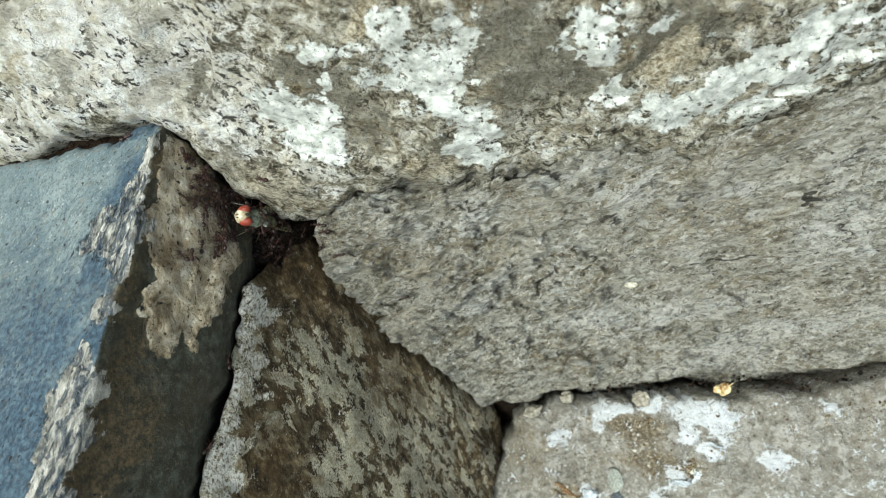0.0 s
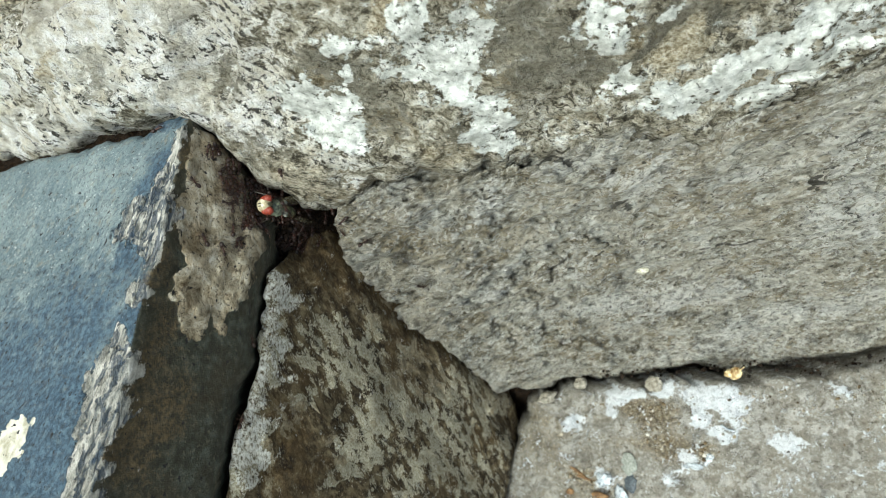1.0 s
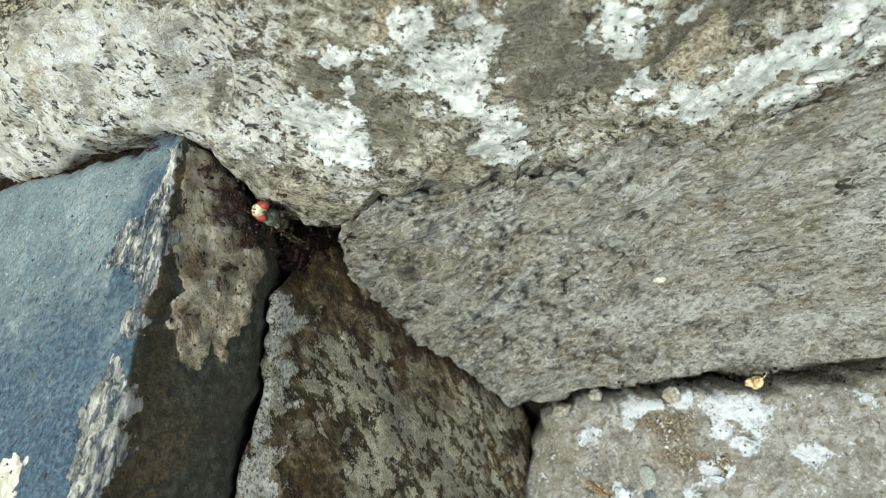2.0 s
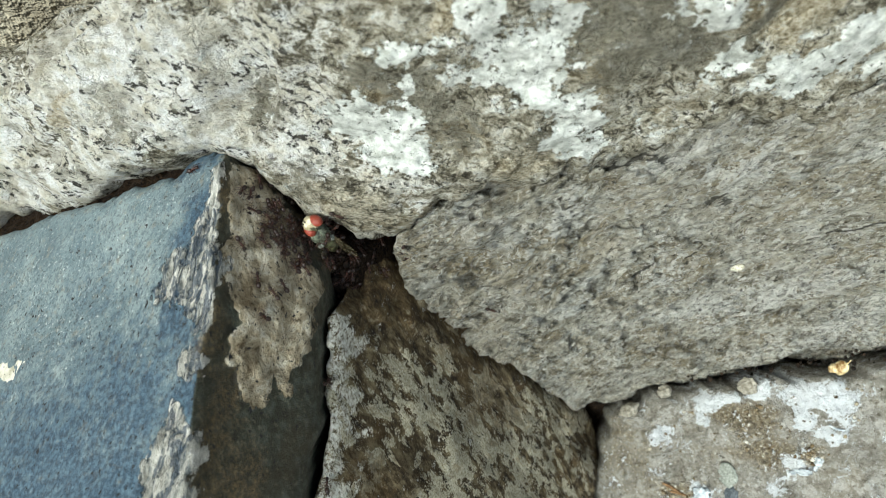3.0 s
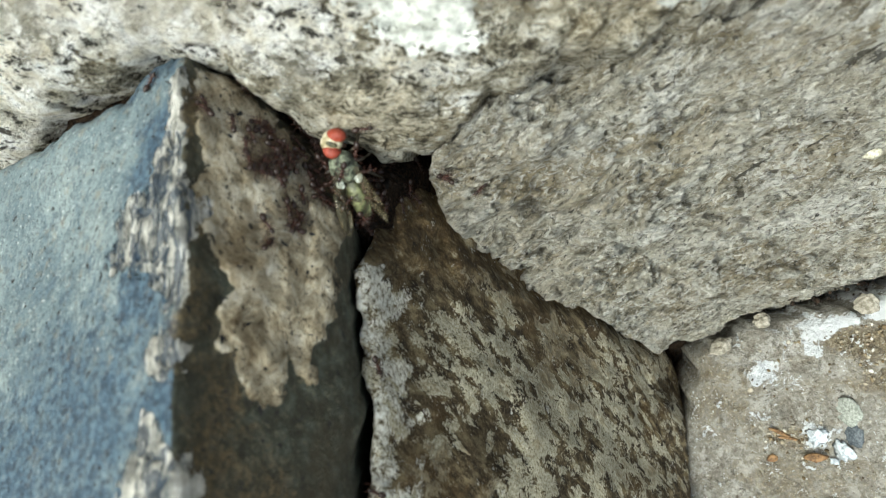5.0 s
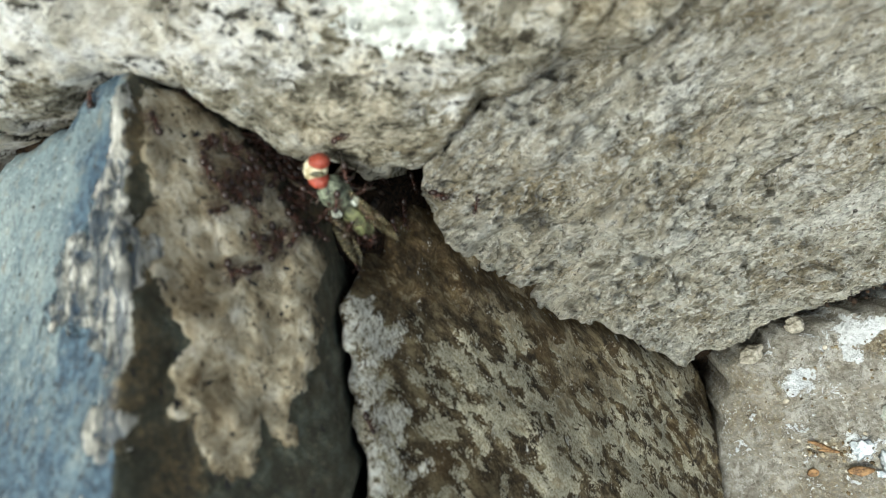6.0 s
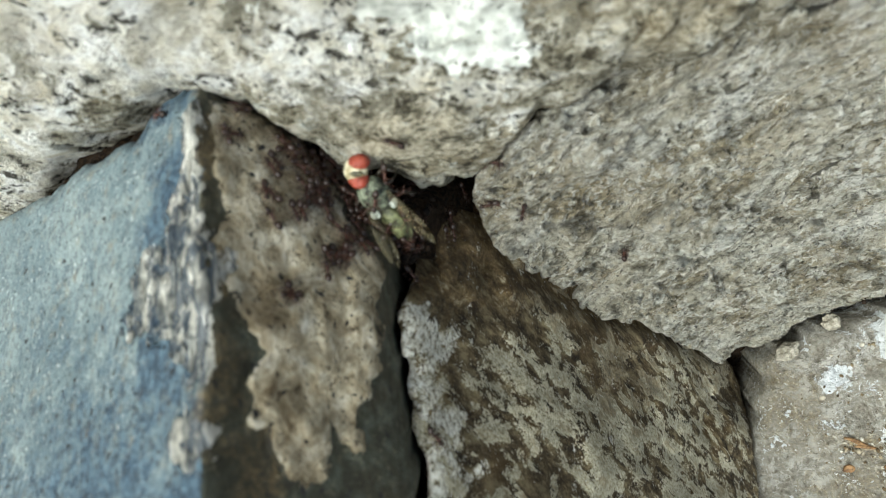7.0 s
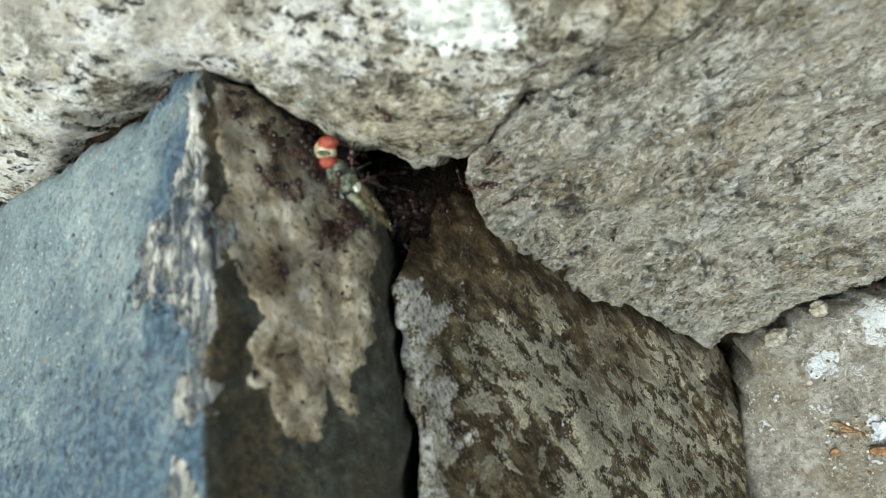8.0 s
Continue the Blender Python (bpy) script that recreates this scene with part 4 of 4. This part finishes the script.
def tube(points, radii, sides=6, bm=None):
    """A tapering tube through points, in millimetres."""
    bm = bm or bmesh.new()
    pts = [Vector(p) for p in points]
    rings = []
    for n, p in enumerate(pts):
        way = (pts[min(n + 1, len(pts) - 1)] - pts[max(n - 1, 0)]).normalized()
        side = way.orthogonal().normalized()
        other = way.cross(side)
        rings.append([bm.verts.new((p + (side * math.cos(a) + other * math.sin(a)) * radii[n]) * MM) for a in (k * 2 * math.pi / sides for k in range(sides))])
    for one, two in zip(rings, rings[1:]):
        for k in range(sides):
            bm.faces.new((one[k], one[(k + 1) % sides], two[(k + 1) % sides], two[k]))
    bm.faces.new(rings[0][::-1])
    bm.faces.new(rings[-1])
    return bm


def skin(name, dark, light, rough=0.4, per_metre=2500, gloss=0.5, bump_mm=0.05):
    s = Shader(name)
    n = s.noise(per_metre, 4, 0.65)
    return s.finish(s.ramp(n, [(0.2, dark), (0.8, light)]), rough, n, bump_mm, 0.6, gloss)


def surface(face, relief):
    """Where a stone's surface lies at (x, z), and its way out, in the wall frame."""
    def at(x, z):
        xs, zs = np.array([x, x + 0.6, x - 0.6, x, x]), np.array([z, z, z, z + 0.6, z - 0.6])
        y = face(xs, zs) + relief(xs, zs)
        out = Vector(((y[1] - y[2]) / 1.2, -1.0, (y[3] - y[4]) / 1.2)).normalized()
        return Vector((x, float(y[0]), z)), out

    return at


on_slab, on_right = surface(slab_face, slab_relief), surface(right_face, right_relief)
on_wedge, on_low, on_top, on_bed = surface(wedge_face, wedge_relief), surface(low_face, low_relief), surface(top_face, top_relief), surface(bed_face, bed_relief)


def stood(at, x, z, heading, lift=0.0):
    """The pose of a thing on a surface: its z out of the stone, its x turned by heading from the wall's x."""
    place, out = at(x, z)
    c, s = math.cos(radians(heading)), math.sin(radians(heading))
    ahead = Vector((c, 0, s))
    ahead = (ahead - out * ahead.dot(out)).normalized()
    left = out.cross(ahead)
    m = Matrix((ahead, left, out)).transposed().to_4x4()
    m.translation = (place + out * lift) * MM
    return FRAME @ m


# pebbles and crumbs of mortar
mortar_crumb = skin("mortar_crumb", srgb(112, 106, 93), srgb(158, 152, 139), 0.9, 1200, 0.2, 0.3)
for n, (x, z, r, lift) in enumerate(((27.9, -33.4, (1.5, 1.3, 1.0), 0.2), (42.8, -32.2, (1.9, 1.6, 1.0), 0.2), (20.3, -36.6, (2.0, 1.5, 0.9), -0.1))):
    pebble = part("pebble", lump((0, 0, 0), r, detail=4, rough=0.32, seed=n), mortar_crumb)
    pebble.matrix_world = stood(on_low, x, z, 20 * n, lift)
    tagged(pebble, "small pale crumb of mortar at the edge of the paving stone", "pebble", "crumbs of mortar")

# a yellow husk in the joint
husk_skin = skin("dry_husk", srgb(128, 92, 44), srgb(222, 208, 162), 0.5, 900, 0.4, 0.1)
husk = new("seed_husk")
husk.matrix_world = stood(on_low, 58.4, -28.4, 15, 1.4)
husk.scale = (0.8, 0.8, 0.8)
part("shell", lump((0, 0, 0.4), (1.9, 1.5, 1.4), rough=0.25, detail=3), husk_skin, husk)
part("shell", lump((-1.2, 0.6, 1.5), (1.2, 1.0, 0.9), (0, 30, 20), rough=0.3, seed=2, detail=3), husk_skin, husk)
part("stalk", tube([(1.2, 0, 0.4), (2.6, -0.3, 0.9), (3.6, -0.2, 0.8)], (0.28, 0.2, 0.1)), husk_skin, husk)
tagged(husk, "dry yellow seed husk caught in the dark joint", "husk")

# litter on the paving stone
slate_chip = part("slate_chip", lump((0, 0, 0), (2.2, 1.9, 0.5), rough=0.35, seed=5, detail=3), skin("slate_chip", srgb(48, 54, 60), srgb(92, 98, 102), 0.6))
slate_chip.matrix_world = stood(on_low, 38.2, -54.9, 35, 0.4)
tagged(slate_chip, "dark grey slate chip lying on the paving stone", "stone chip")
disc = part("lichen_disc", lump((0, 0, 0), (2.6, 2.4, 0.35), rough=0.2, seed=6, detail=3), skin("grey_lichen", srgb(108, 111, 103), srgb(156, 159, 151), 0.9))
disc.matrix_world = stood(on_low, 37.5, -50.3, 0, 0.15)
tagged(disc, "round pale grey lichen on the paving stone", "lichen")
rust = skin("dry_petal", srgb(82, 60, 40), srgb(136, 106, 72), 0.7, 1500, 0.3, 0.15)
for n, (x, z, r, heading) in enumerate(((25.4, -58.2, (1.0, 0.9, 0.4), 0), (26.6, -52.8, (2.6, 0.4, 0.3), -45), (28.6, -54.7, (2.3, 0.35, 0.3), -36), (31.4, -58.1, (2.0, 0.8, 0.4), -14))):
    petal = part("dry_petal", lump((0, 0, 0), r, rough=0.35, seed=10 + n), rust)
    petal.matrix_world = stood(on_low, x, z, heading, 0.3)
    tagged(petal, "rusty orange shred of a dry petal on the paving stone", "petal", "shreds of petal")
flake = skin("white_flake", srgb(136, 142, 146), srgb(194, 199, 202), 0.8, 1200, 0.3, 0.2)
for n, (x, z, r, heading) in enumerate(((32.3, -54.4, (1.6, 1.3, 0.4), 10), (36.0, -57.3, (1.4, 1.7, 0.4), 40), (34.6, -59.5, (0.9, 0.65, 0.3), 0), (42.5, -65.7, (0.75, 2.4, 0.3), 12), (36.3, -67.9, (1.1, 0.85, 0.45), 0), (50.5, -49.5, (1.7, 2.0, 0.3), -25), (53.3, -47.4, (1.0, 1.3, 0.3), -25))):
    bit = part("paint_flake", lump((0, 0, 0), r, rough=0.8, seed=20 + n, detail=3), flake)
    bit.matrix_world = stood(on_low, x, z, heading, 0.25)
    tagged(bit, "bluish-white flake lying on the paving stone", "flake", "white flakes")
thread = part("plant_fibre", tube([(-2.6, 0.3, 0), (-1, -0.3, 0.2), (1, -0.4, 0.2), (2.8, 0.2, 0)], (0.22, 0.24, 0.22, 0.15)), flake)
thread.matrix_world = stood(on_low, 57.1, -40.6, -12, 0.2)
tagged(thread, "thin white plant fibre lying on the paving stone", "fibre")
shell = part("shell_fragment", lump((0, 0, 0.2), (1.1, 0.9, 0.6), rough=0.3, seed=31, detail=3), skin("shell_fragment", srgb(140, 134, 112), srgb(208, 205, 188), 0.5))
shell.matrix_world = stood(on_right, 32.9, -5.8, 40, 0.2)
tagged(shell, "tiny cream shell fragment stuck to the layered stone", "shell")

# soil crumbs packed in the joints
crumbs = bmesh.new()
rng = random.Random(7)
for n in range(560):
    if n < 200:
        x = rng.uniform(22, 100)
        z = -33.0 + 0.09 * (x - 22) + rng.uniform(-0.6, 2.0)
    elif n < 330:
        x, z = rng.gauss(-27, 3.0), rng.gauss(1.0, 2.8)
    elif n < 420:
        k = rng.random()
        x, z = -31.0 + 1.6 * k + rng.uniform(-0.5, 0.5), -30 + 26 * k
    else:
        k = rng.random()
        x, z = -84 + 46 * k, 14.6 + 3.4 * k**2 + rng.uniform(0, 1.2)
    place, out = on_bed(x, z)
    size = rng.uniform(0.18, 0.6)
    if n >= 420:
        place.y += 1.6
    if 330 <= n < 420:
        place.y = 118 + rng.uniform(0, 6)
    if n < 200:
        place.y = low_face(x, z) + rng.uniform(3, 11)
    lump(place - Vector((0, size * 0.5, 0)), [size * rng.uniform(0.6, 1.2) for _ in range(3)], [rng.uniform(0, 180) for _ in range(3)], 1, 0.4, n, crumbs)
grit = part("soil_crumbs", crumbs, skin("soil_crumb", srgb(15, 11, 8), srgb(48, 36, 26), 0.9, 700, 0.2, 0.2))
grit.matrix_world = FRAME
tagged(grit, "dark brown soil crumbs packed in the joints", "soil", kind="stuff")

# loose grit on the paving stone
grains = bmesh.new()
for n in range(420):
    if n < 200:
        cx, cz, a, b, _, _ = rng.choice(LOW_BROWN[:4])
        x, z = rng.gauss(cx, a * 0.5), rng.gauss(cz, b * 0.5)
    elif n < 260:
        x, z = rng.gauss(29, 5), rng.gauss(-54.5, 3.5)
    else:
        x = rng.uniform(18, 100)
        z = -37.6 + 0.13 * (x - 22) - abs(rng.gauss(0, 5)) + (-4 if x < 24 else 0)
    place, out = on_low(x, z)
    size = rng.uniform(0.12, 0.34) * (1.6 if rng.random() < 0.12 else 1)
    lump(place + out * size * 0.3, [size * rng.uniform(0.6, 1.3) for _ in range(3)], [rng.uniform(0, 180) for _ in range(3)], 1, 0.5, n, grains)


def grit_material():
    s = Shader("mixed_grit")
    island = s.node("ShaderNodeNewGeometry").outputs["Random Per Island"]
    colour = s.ramp(island, [(0.0, srgb(54, 43, 28)), (0.3, srgb(98, 82, 58)), (0.6, srgb(136, 124, 100)), (0.85, srgb(164, 157, 142)), (1.0, srgb(200, 196, 185))])
    return s.finish(colour, 0.85, s.noise(2500, 3), 0.15, 0.6, 0.25)


litter = part("grit", grains, grit_material())
litter.matrix_world = FRAME
tagged(litter, "brown and pale grit lying on the paving stone", "grit", kind="stuff")

# ---- the fly ----
cream_skin = skin("cream_face", srgb(142, 130, 98), srgb(206, 198, 170), 0.5, 1200)
eye_skin = skin("brick_red_eye", srgb(104, 36, 24), srgb(158, 68, 47), 0.35, 9000, 0.6)
thorax_skin = skin("grey_green_dusted_hide", srgb(30, 33, 25), srgb(124, 130, 109), 0.6, 1300, 0.4, 0.2)
belly_skin = skin("yellow_green_hide", srgb(50, 52, 32), srgb(112, 114, 78), 0.45, 900, 0.5, 0.1)
squama_skin = skin("white_scale", srgb(128, 132, 120), srgb(188, 192, 180), 0.5)
bristle_skin = skin("black_bristle", srgb(20, 18, 14), srgb(52, 44, 32), 0.4)
frons_skin = skin("olive_stripe", srgb(34, 32, 20), srgb(86, 82, 54), 0.6)


def wing_material():
    s = Shader("smoky_wing")
    veins = s.step(s.cells(520, s.stretched((0, 0, 0), 0.35, 1.0, 1.0), edge=True), 0.06, 0.03)
    colour = s.mix(veins, srgb(112, 104, 80), srgb(50, 42, 26))
    s.bsdf.inputs["Alpha"].default_value = 0.3
    return s.finish(colour, 0.25, veins, 0.03, 0.5, 0.6)


def wing_mesh(side):
    bm = bmesh.new()
    rows = []
    for i in range(13):
        u = i / 12
        half = 1.35 * math.sin(math.pi * min(1, 0.12 + u * 0.88)) ** 0.6 * (0.55 + 0.5 * u)
        rows.append([bm.verts.new(Vector((-7.6 * u, side * (0.5 * u + v * half), 0.10 * math.sin(9 * v + 4 * u) - 0.35 * u * u + 0.03)) * MM) for v in (-1, -0.5, 0, 0.5, 1)])
    for one, two in zip(rows, rows[1:]):
        for k in range(4):
            bm.faces.new((one[k], one[k + 1], two[k + 1], two[k]))
    bmesh.ops.solidify(bm, geom=list(bm.faces), thickness=0.03 * MM)
    return bm


FLY_SIZE = 0.8


def build_fly():
    fly = new("fly")
    fly.scale = (FLY_SIZE,) * 3
    thorax = part("thorax", lump((-3.2, 0, 0.1), (2.1, 1.65, 1.6), detail=4, rough=0.08), thorax_skin, fly, "grey-green dusted thorax with dark bristles")
    spines = bmesh.new()
    for n in range(46):
        a, b = rng.uniform(-1.3, 1.3), rng.uniform(-0.9, 0.9)
        out = Vector((b, math.sin(a) * math.sqrt(1 - b * b), math.cos(a) * math.sqrt(1 - b * b)))
        root = Vector((-3.2, 0, 0.1)) + Vector((out.x * 2.05, out.y * 1.6, out.z * 1.55))
        tube([root, root + out * 0.4 + Vector((-0.15, 0, 0)), root + out * 0.7 + Vector((-0.5, 0, 0))], (0.045, 0.035, 0.01), 4, spines)
    part("bristles", spines, bristle_skin, thorax)
    part("abdomen", lump((-7.3, 0, -0.45), (3.2, 1.15, 1.1), (0, -6, 0), detail=4, rough=0.1, seed=3), belly_skin, fly, "yellow-green abdomen")
    smoky = wing_material()
    for side in (1, -1):
        part("squama", lump((-4.9, side * 1.15, 0.95), (0.62, 0.5, 0.24), (0, 20, side * 25), rough=0.2), squama_skin, fly, "white scale at the wing's root")
        wing = part("wing", wing_mesh(side), smoky, fly, "smoky folded wing")
        wing.matrix_basis = pose(-3.4 * MM, side * 1.3 * MM, 1.25 * MM, side * 46, 12, side * -4)
        for k, (x, reach) in enumerate(((-2.2, 1.4), (-3.2, -0.4), (-4.2, -2.2))):
            part("leg", tube([(x, side * 1.0, -1.0), (x + reach * 0.4, side * 2.3, -0.6), (x + reach, side * 3.0, -2.2), (x + reach * 1.4, side * 3.4, -3.4)], (0.24, 0.2, 0.14, 0.07)), bristle_skin, fly)
    head = part("head", lump((0.15, 0, 0), (1.5, 1.5, 1.55), detail=4, rough=0.1), cream_skin, fly, "cream-white face between red eyes")
    head.scale = (0.86,) * 3
    for side in (1, -1):
        part("eye", lump((-0.25, side * 1.1, 0.3), (1.34, 1.02, 1.5), (side * -14, 0, side * -10), detail=4), eye_skin, head, "brick-red compound eye")
        part("antenna", tube([(1.3, side * 0.2, 0.3), (1.75, side * 0.28, 0.1), (1.8, side * 0.32, -0.4)], (0.1, 0.13, 0.06)), bristle_skin, head)
    part("frons", lump((0.3, 0, 1.25), (1.1, 0.42, 0.46), (0, 24, 0), detail=3), frons_skin, head, "olive stripe between the eyes")
    tagged(fly, "dead grey-green fly with red eyes dragged by ants", "fly")
    return fly, head


fly, fly_head = build_fly()

# ---- the ants ----
dark_shine = skin("dark_ant_armour", srgb(20, 12, 9), srgb(46, 28, 21), 0.4, 6000, 0.4, 0.01)
red_shine = skin("red_brown_ant_armour", srgb(36, 19, 13), srgb(72, 40, 29), 0.45, 6000, 0.4, 0.01)


def build_ant():
    ant = new("ant")
    part("head", lump((1.0, 0, 0.5), (0.4, 0.34, 0.27), detail=3), dark_shine, ant)
    thorax = lump((0.35, 0, 0.52), (0.36, 0.2, 0.22), detail=2)
    part("thorax", lump((-0.08, 0, 0.46), (0.34, 0.17, 0.19), detail=2, bm=thorax), red_shine, ant, "red-brown thorax")
    part("petiole", lump((-0.45, 0, 0.42), (0.13, 0.11, 0.16), detail=1), red_shine, ant)
    part("gaster", lump((-0.98, 0, 0.5), (0.58, 0.42, 0.4), (0, 8, 0), detail=3), dark_shine, ant, "glossy dark gaster")
    for side in (1, -1):
        for x, fore in ((0.4, 0.75), (0.18, 0.05), (-0.08, -0.8)):
            part("leg", tube([(x, side * 0.12, 0.42), (x + fore * 0.45, side * 0.62, 0.72), (x + fore * 0.9, side * 1.0, 0.22), (x + fore * 1.15, side * 1.2, 0.0)], (0.07, 0.06, 0.045, 0.03), 5), red_shine, ant)
        part("antenna", tube([(1.25, side * 0.15, 0.58), (1.55, side * 0.5, 0.75), (2.0, side * 0.55, 0.5)], (0.04, 0.035, 0.045), 5), red_shine, ant)
    return tagged(ant, "tiny red-brown ant crawling over the stones", "ant", "ants")


# where each ant starts: the stone under it, x, z, heading and pace in millimetres a second
ANTS = [
    (on_wedge, -26.4, -2.4, 110, 0.9), (on_wedge, -24.4, -0.8, 30, 0.9), (on_wedge, -29.6, -15.5, 80, 1.4), (on_wedge, -30.6, -25.6, 20, 0.7), (on_right, -7.0, -8.2, 250, 0.5),
    (on_right, -18.6, 4.0, 150, 1.0), (on_right, -16.4, -0.6, 40, 0.8), (on_top, -24.0, 9.6, 200, 1.1), (on_right, -18.6, 3.0, 170, 0.5), (on_right, -19.0, 0.6, 60, 0.6),
    (on_slab, -33.6, 9.6, 200, 1.0), (on_slab, -43.0, 15.0, 10, 0.6), (on_slab, -34.6, 6.8, 190, 2.2), (on_slab, -33.0, -1.0, 250, 1.8),
]
# the thick of them on the slab's side, by the fly and along the lip over it
crowd = random.Random(41)
ANTS += [(on_slab, crowd.uniform(-34, -30.2), crowd.uniform(-3, 11), crowd.uniform(0, 360), crowd.uniform(0.7, 1.6)) for _ in range(23)]
ANTS += [(on_bed, crowd.uniform(-30, -24), crowd.uniform(-2, 7), crowd.uniform(0, 360), crowd.uniform(0.4, 0.8)) for _ in range(19)]
ANTS += [(on_slab, min(-29.8, crowd.gauss(-30.9, 1.2)), crowd.gauss(5.6, 2.6), crowd.uniform(0, 360), crowd.uniform(0.5, 1.5)) for _ in range(22)]
for _ in range(16):
    along = crowd.random()
    ANTS.append((on_slab, -35.8 + 5.8 * along, 13.6 - 6.4 * along - abs(crowd.gauss(0, 0.9)), crowd.uniform(0, 360), crowd.uniform(0.4, 1.0)))
ANTS += [(on_bed, crowd.gauss(-26.4, 2.2), crowd.gauss(4.0, 2.0), crowd.uniform(0, 360), crowd.uniform(0.4, 1.0)) for _ in range(12)]


def crawl(at, x, z, heading, pace, seed):
    """Rows for an ant that wanders near where it started."""
    r, home, rows = random.Random(seed), (x, z), []
    for n in range(17):
        rows.append((n * 0.5, stood(at, x, z, heading, 0.05)))
        back = math.degrees(math.atan2(home[1] - z, home[0] - x)) - heading
        back = (back + 180) % 360 - 180
        far = math.hypot(home[0] - x, home[1] - z)
        heading += max(-38, min(38, r.gauss(0, 20) + (0.5 * back if far > 1.4 else 0)))
        go = pace * 0.5 * r.uniform(0.2, 1.0)
        x, z = x + go * math.cos(radians(heading)), z + go * math.sin(radians(heading))
    return rows


first_ant = build_ant()
first_ant.scale = (0.7,) * 3
ants = [first_ant] + [copy_thing(first_ant, Matrix()) for _ in ANTS[1:]]

# ants that cling to the fly and drag it: their place on it in millimetres, and their turn
CLINGING = [
    (-1.6, 1.9, -0.3, -70, 0, 200), (-1.9, -1.9, 0.0, 65, 0, 150), (-3.0, 1.5, 0.4, -60, 0, 100), (-3.4, -1.5, 0.3, 60, 10, 260), (-4.6, 1.3, 0.0, -65, 0, 20),
    (-4.9, -1.3, 0.2, 55, 0, 170), (-6.2, 0.9, 0.1, -50, 0, 300), (-6.6, -0.9, 0.0, 60, 0, 60), (-7.8, 0.3, 0.2, -20, 30, 190), (-2.6, 0.2, 1.4, 0, 0, 140),
]
draggers = [copy_thing(first_ant, Matrix()) for _ in CLINGING]
for ant in draggers:
    tagged(ant, "tiny red-brown ant clinging to the dead fly", "ant", "ants on the fly")

# the fly's head in the wall frame, the way its body trails, and the turn of its head
FLY_PATH = [
    (0.0, (-28.1, 113, 4.6), (0.43, 0.90, -0.07), 5),
    (0.5, (-28.1, 113, 4.6), (0.42, 0.90, -0.08), 8),
    (1.0, (-28.4, 113, 4.6), (0.40, 0.90, -0.10), 5),
    (1.5, (-28.6, 113, 5.8), (0.38, 0.90, -0.18), 12),
    (2.0, (-29.1, 113, 6.5), (0.33, 0.90, -0.26), 18),
    (2.2, (-29.5, 113, 7.2), (0.30, 0.90, -0.30), 20),
    (3.3, (-28.4, 113, 6.7), (0.17, 0.75, -0.55), 37),
    (3.5, (-27.9, 113, 6.0), (0.15, 0.68, -0.62), 40),
    (4.0, (-27.7, 113, 6.3), (0.13, 0.50, -0.80), 44),
    (4.5, (-27.8, 113, 7.3), (0.10, 0.28, -0.93), 48),
    (6.0, (-26.9, 113, 6.1), (0.26, 0.50, -0.78), 53),
    (6.5, (-27.0, 113, 6.6), (0.28, 0.50, -0.76), 54),
    (7.0, (-28.3, 113, 7.4), (0.26, 0.40, -0.82), 54),
    (7.5, (-29.8, 113, 7.5), (0.22, 0.28, -0.92), 56),
    (8.0, (-30.7, 113, 7.8), (0.22, 0.20, -0.95), 58),
]


def fly_pose(place, trail):
    ahead = -Vector(trail).normalized()
    up = Vector((0, -1, 0.15))
    up = (up - ahead * up.dot(ahead)).normalized()
    m = Matrix((ahead, up.cross(ahead), up)).transposed().to_4x4()
    m.translation = Vector(place) * MM
    return FRAME @ m


# ---- what moves ----
def motions():
    for n, (ant, start) in enumerate(zip(ants, ANTS)):
        walk(ant, crawl(*start, seed=100 + n))
    walk(fly, [(t, fly_pose(place, trail)) for t, place, trail, _ in FLY_PATH])
    for ant, (x, y, z, rx, ry, rz) in zip(draggers, CLINGING):
        walk(ant, [(t, fly_pose(place, trail) @ pose(x * MM, y * MM, z * MM, rx, ry, rz)) for t, place, trail, _ in FLY_PATH])
    walk(fly_head, [(t, pose(0, 0, 0, 0, 0, turn)) for t, _, _, turn in FLY_PATH])


motions()
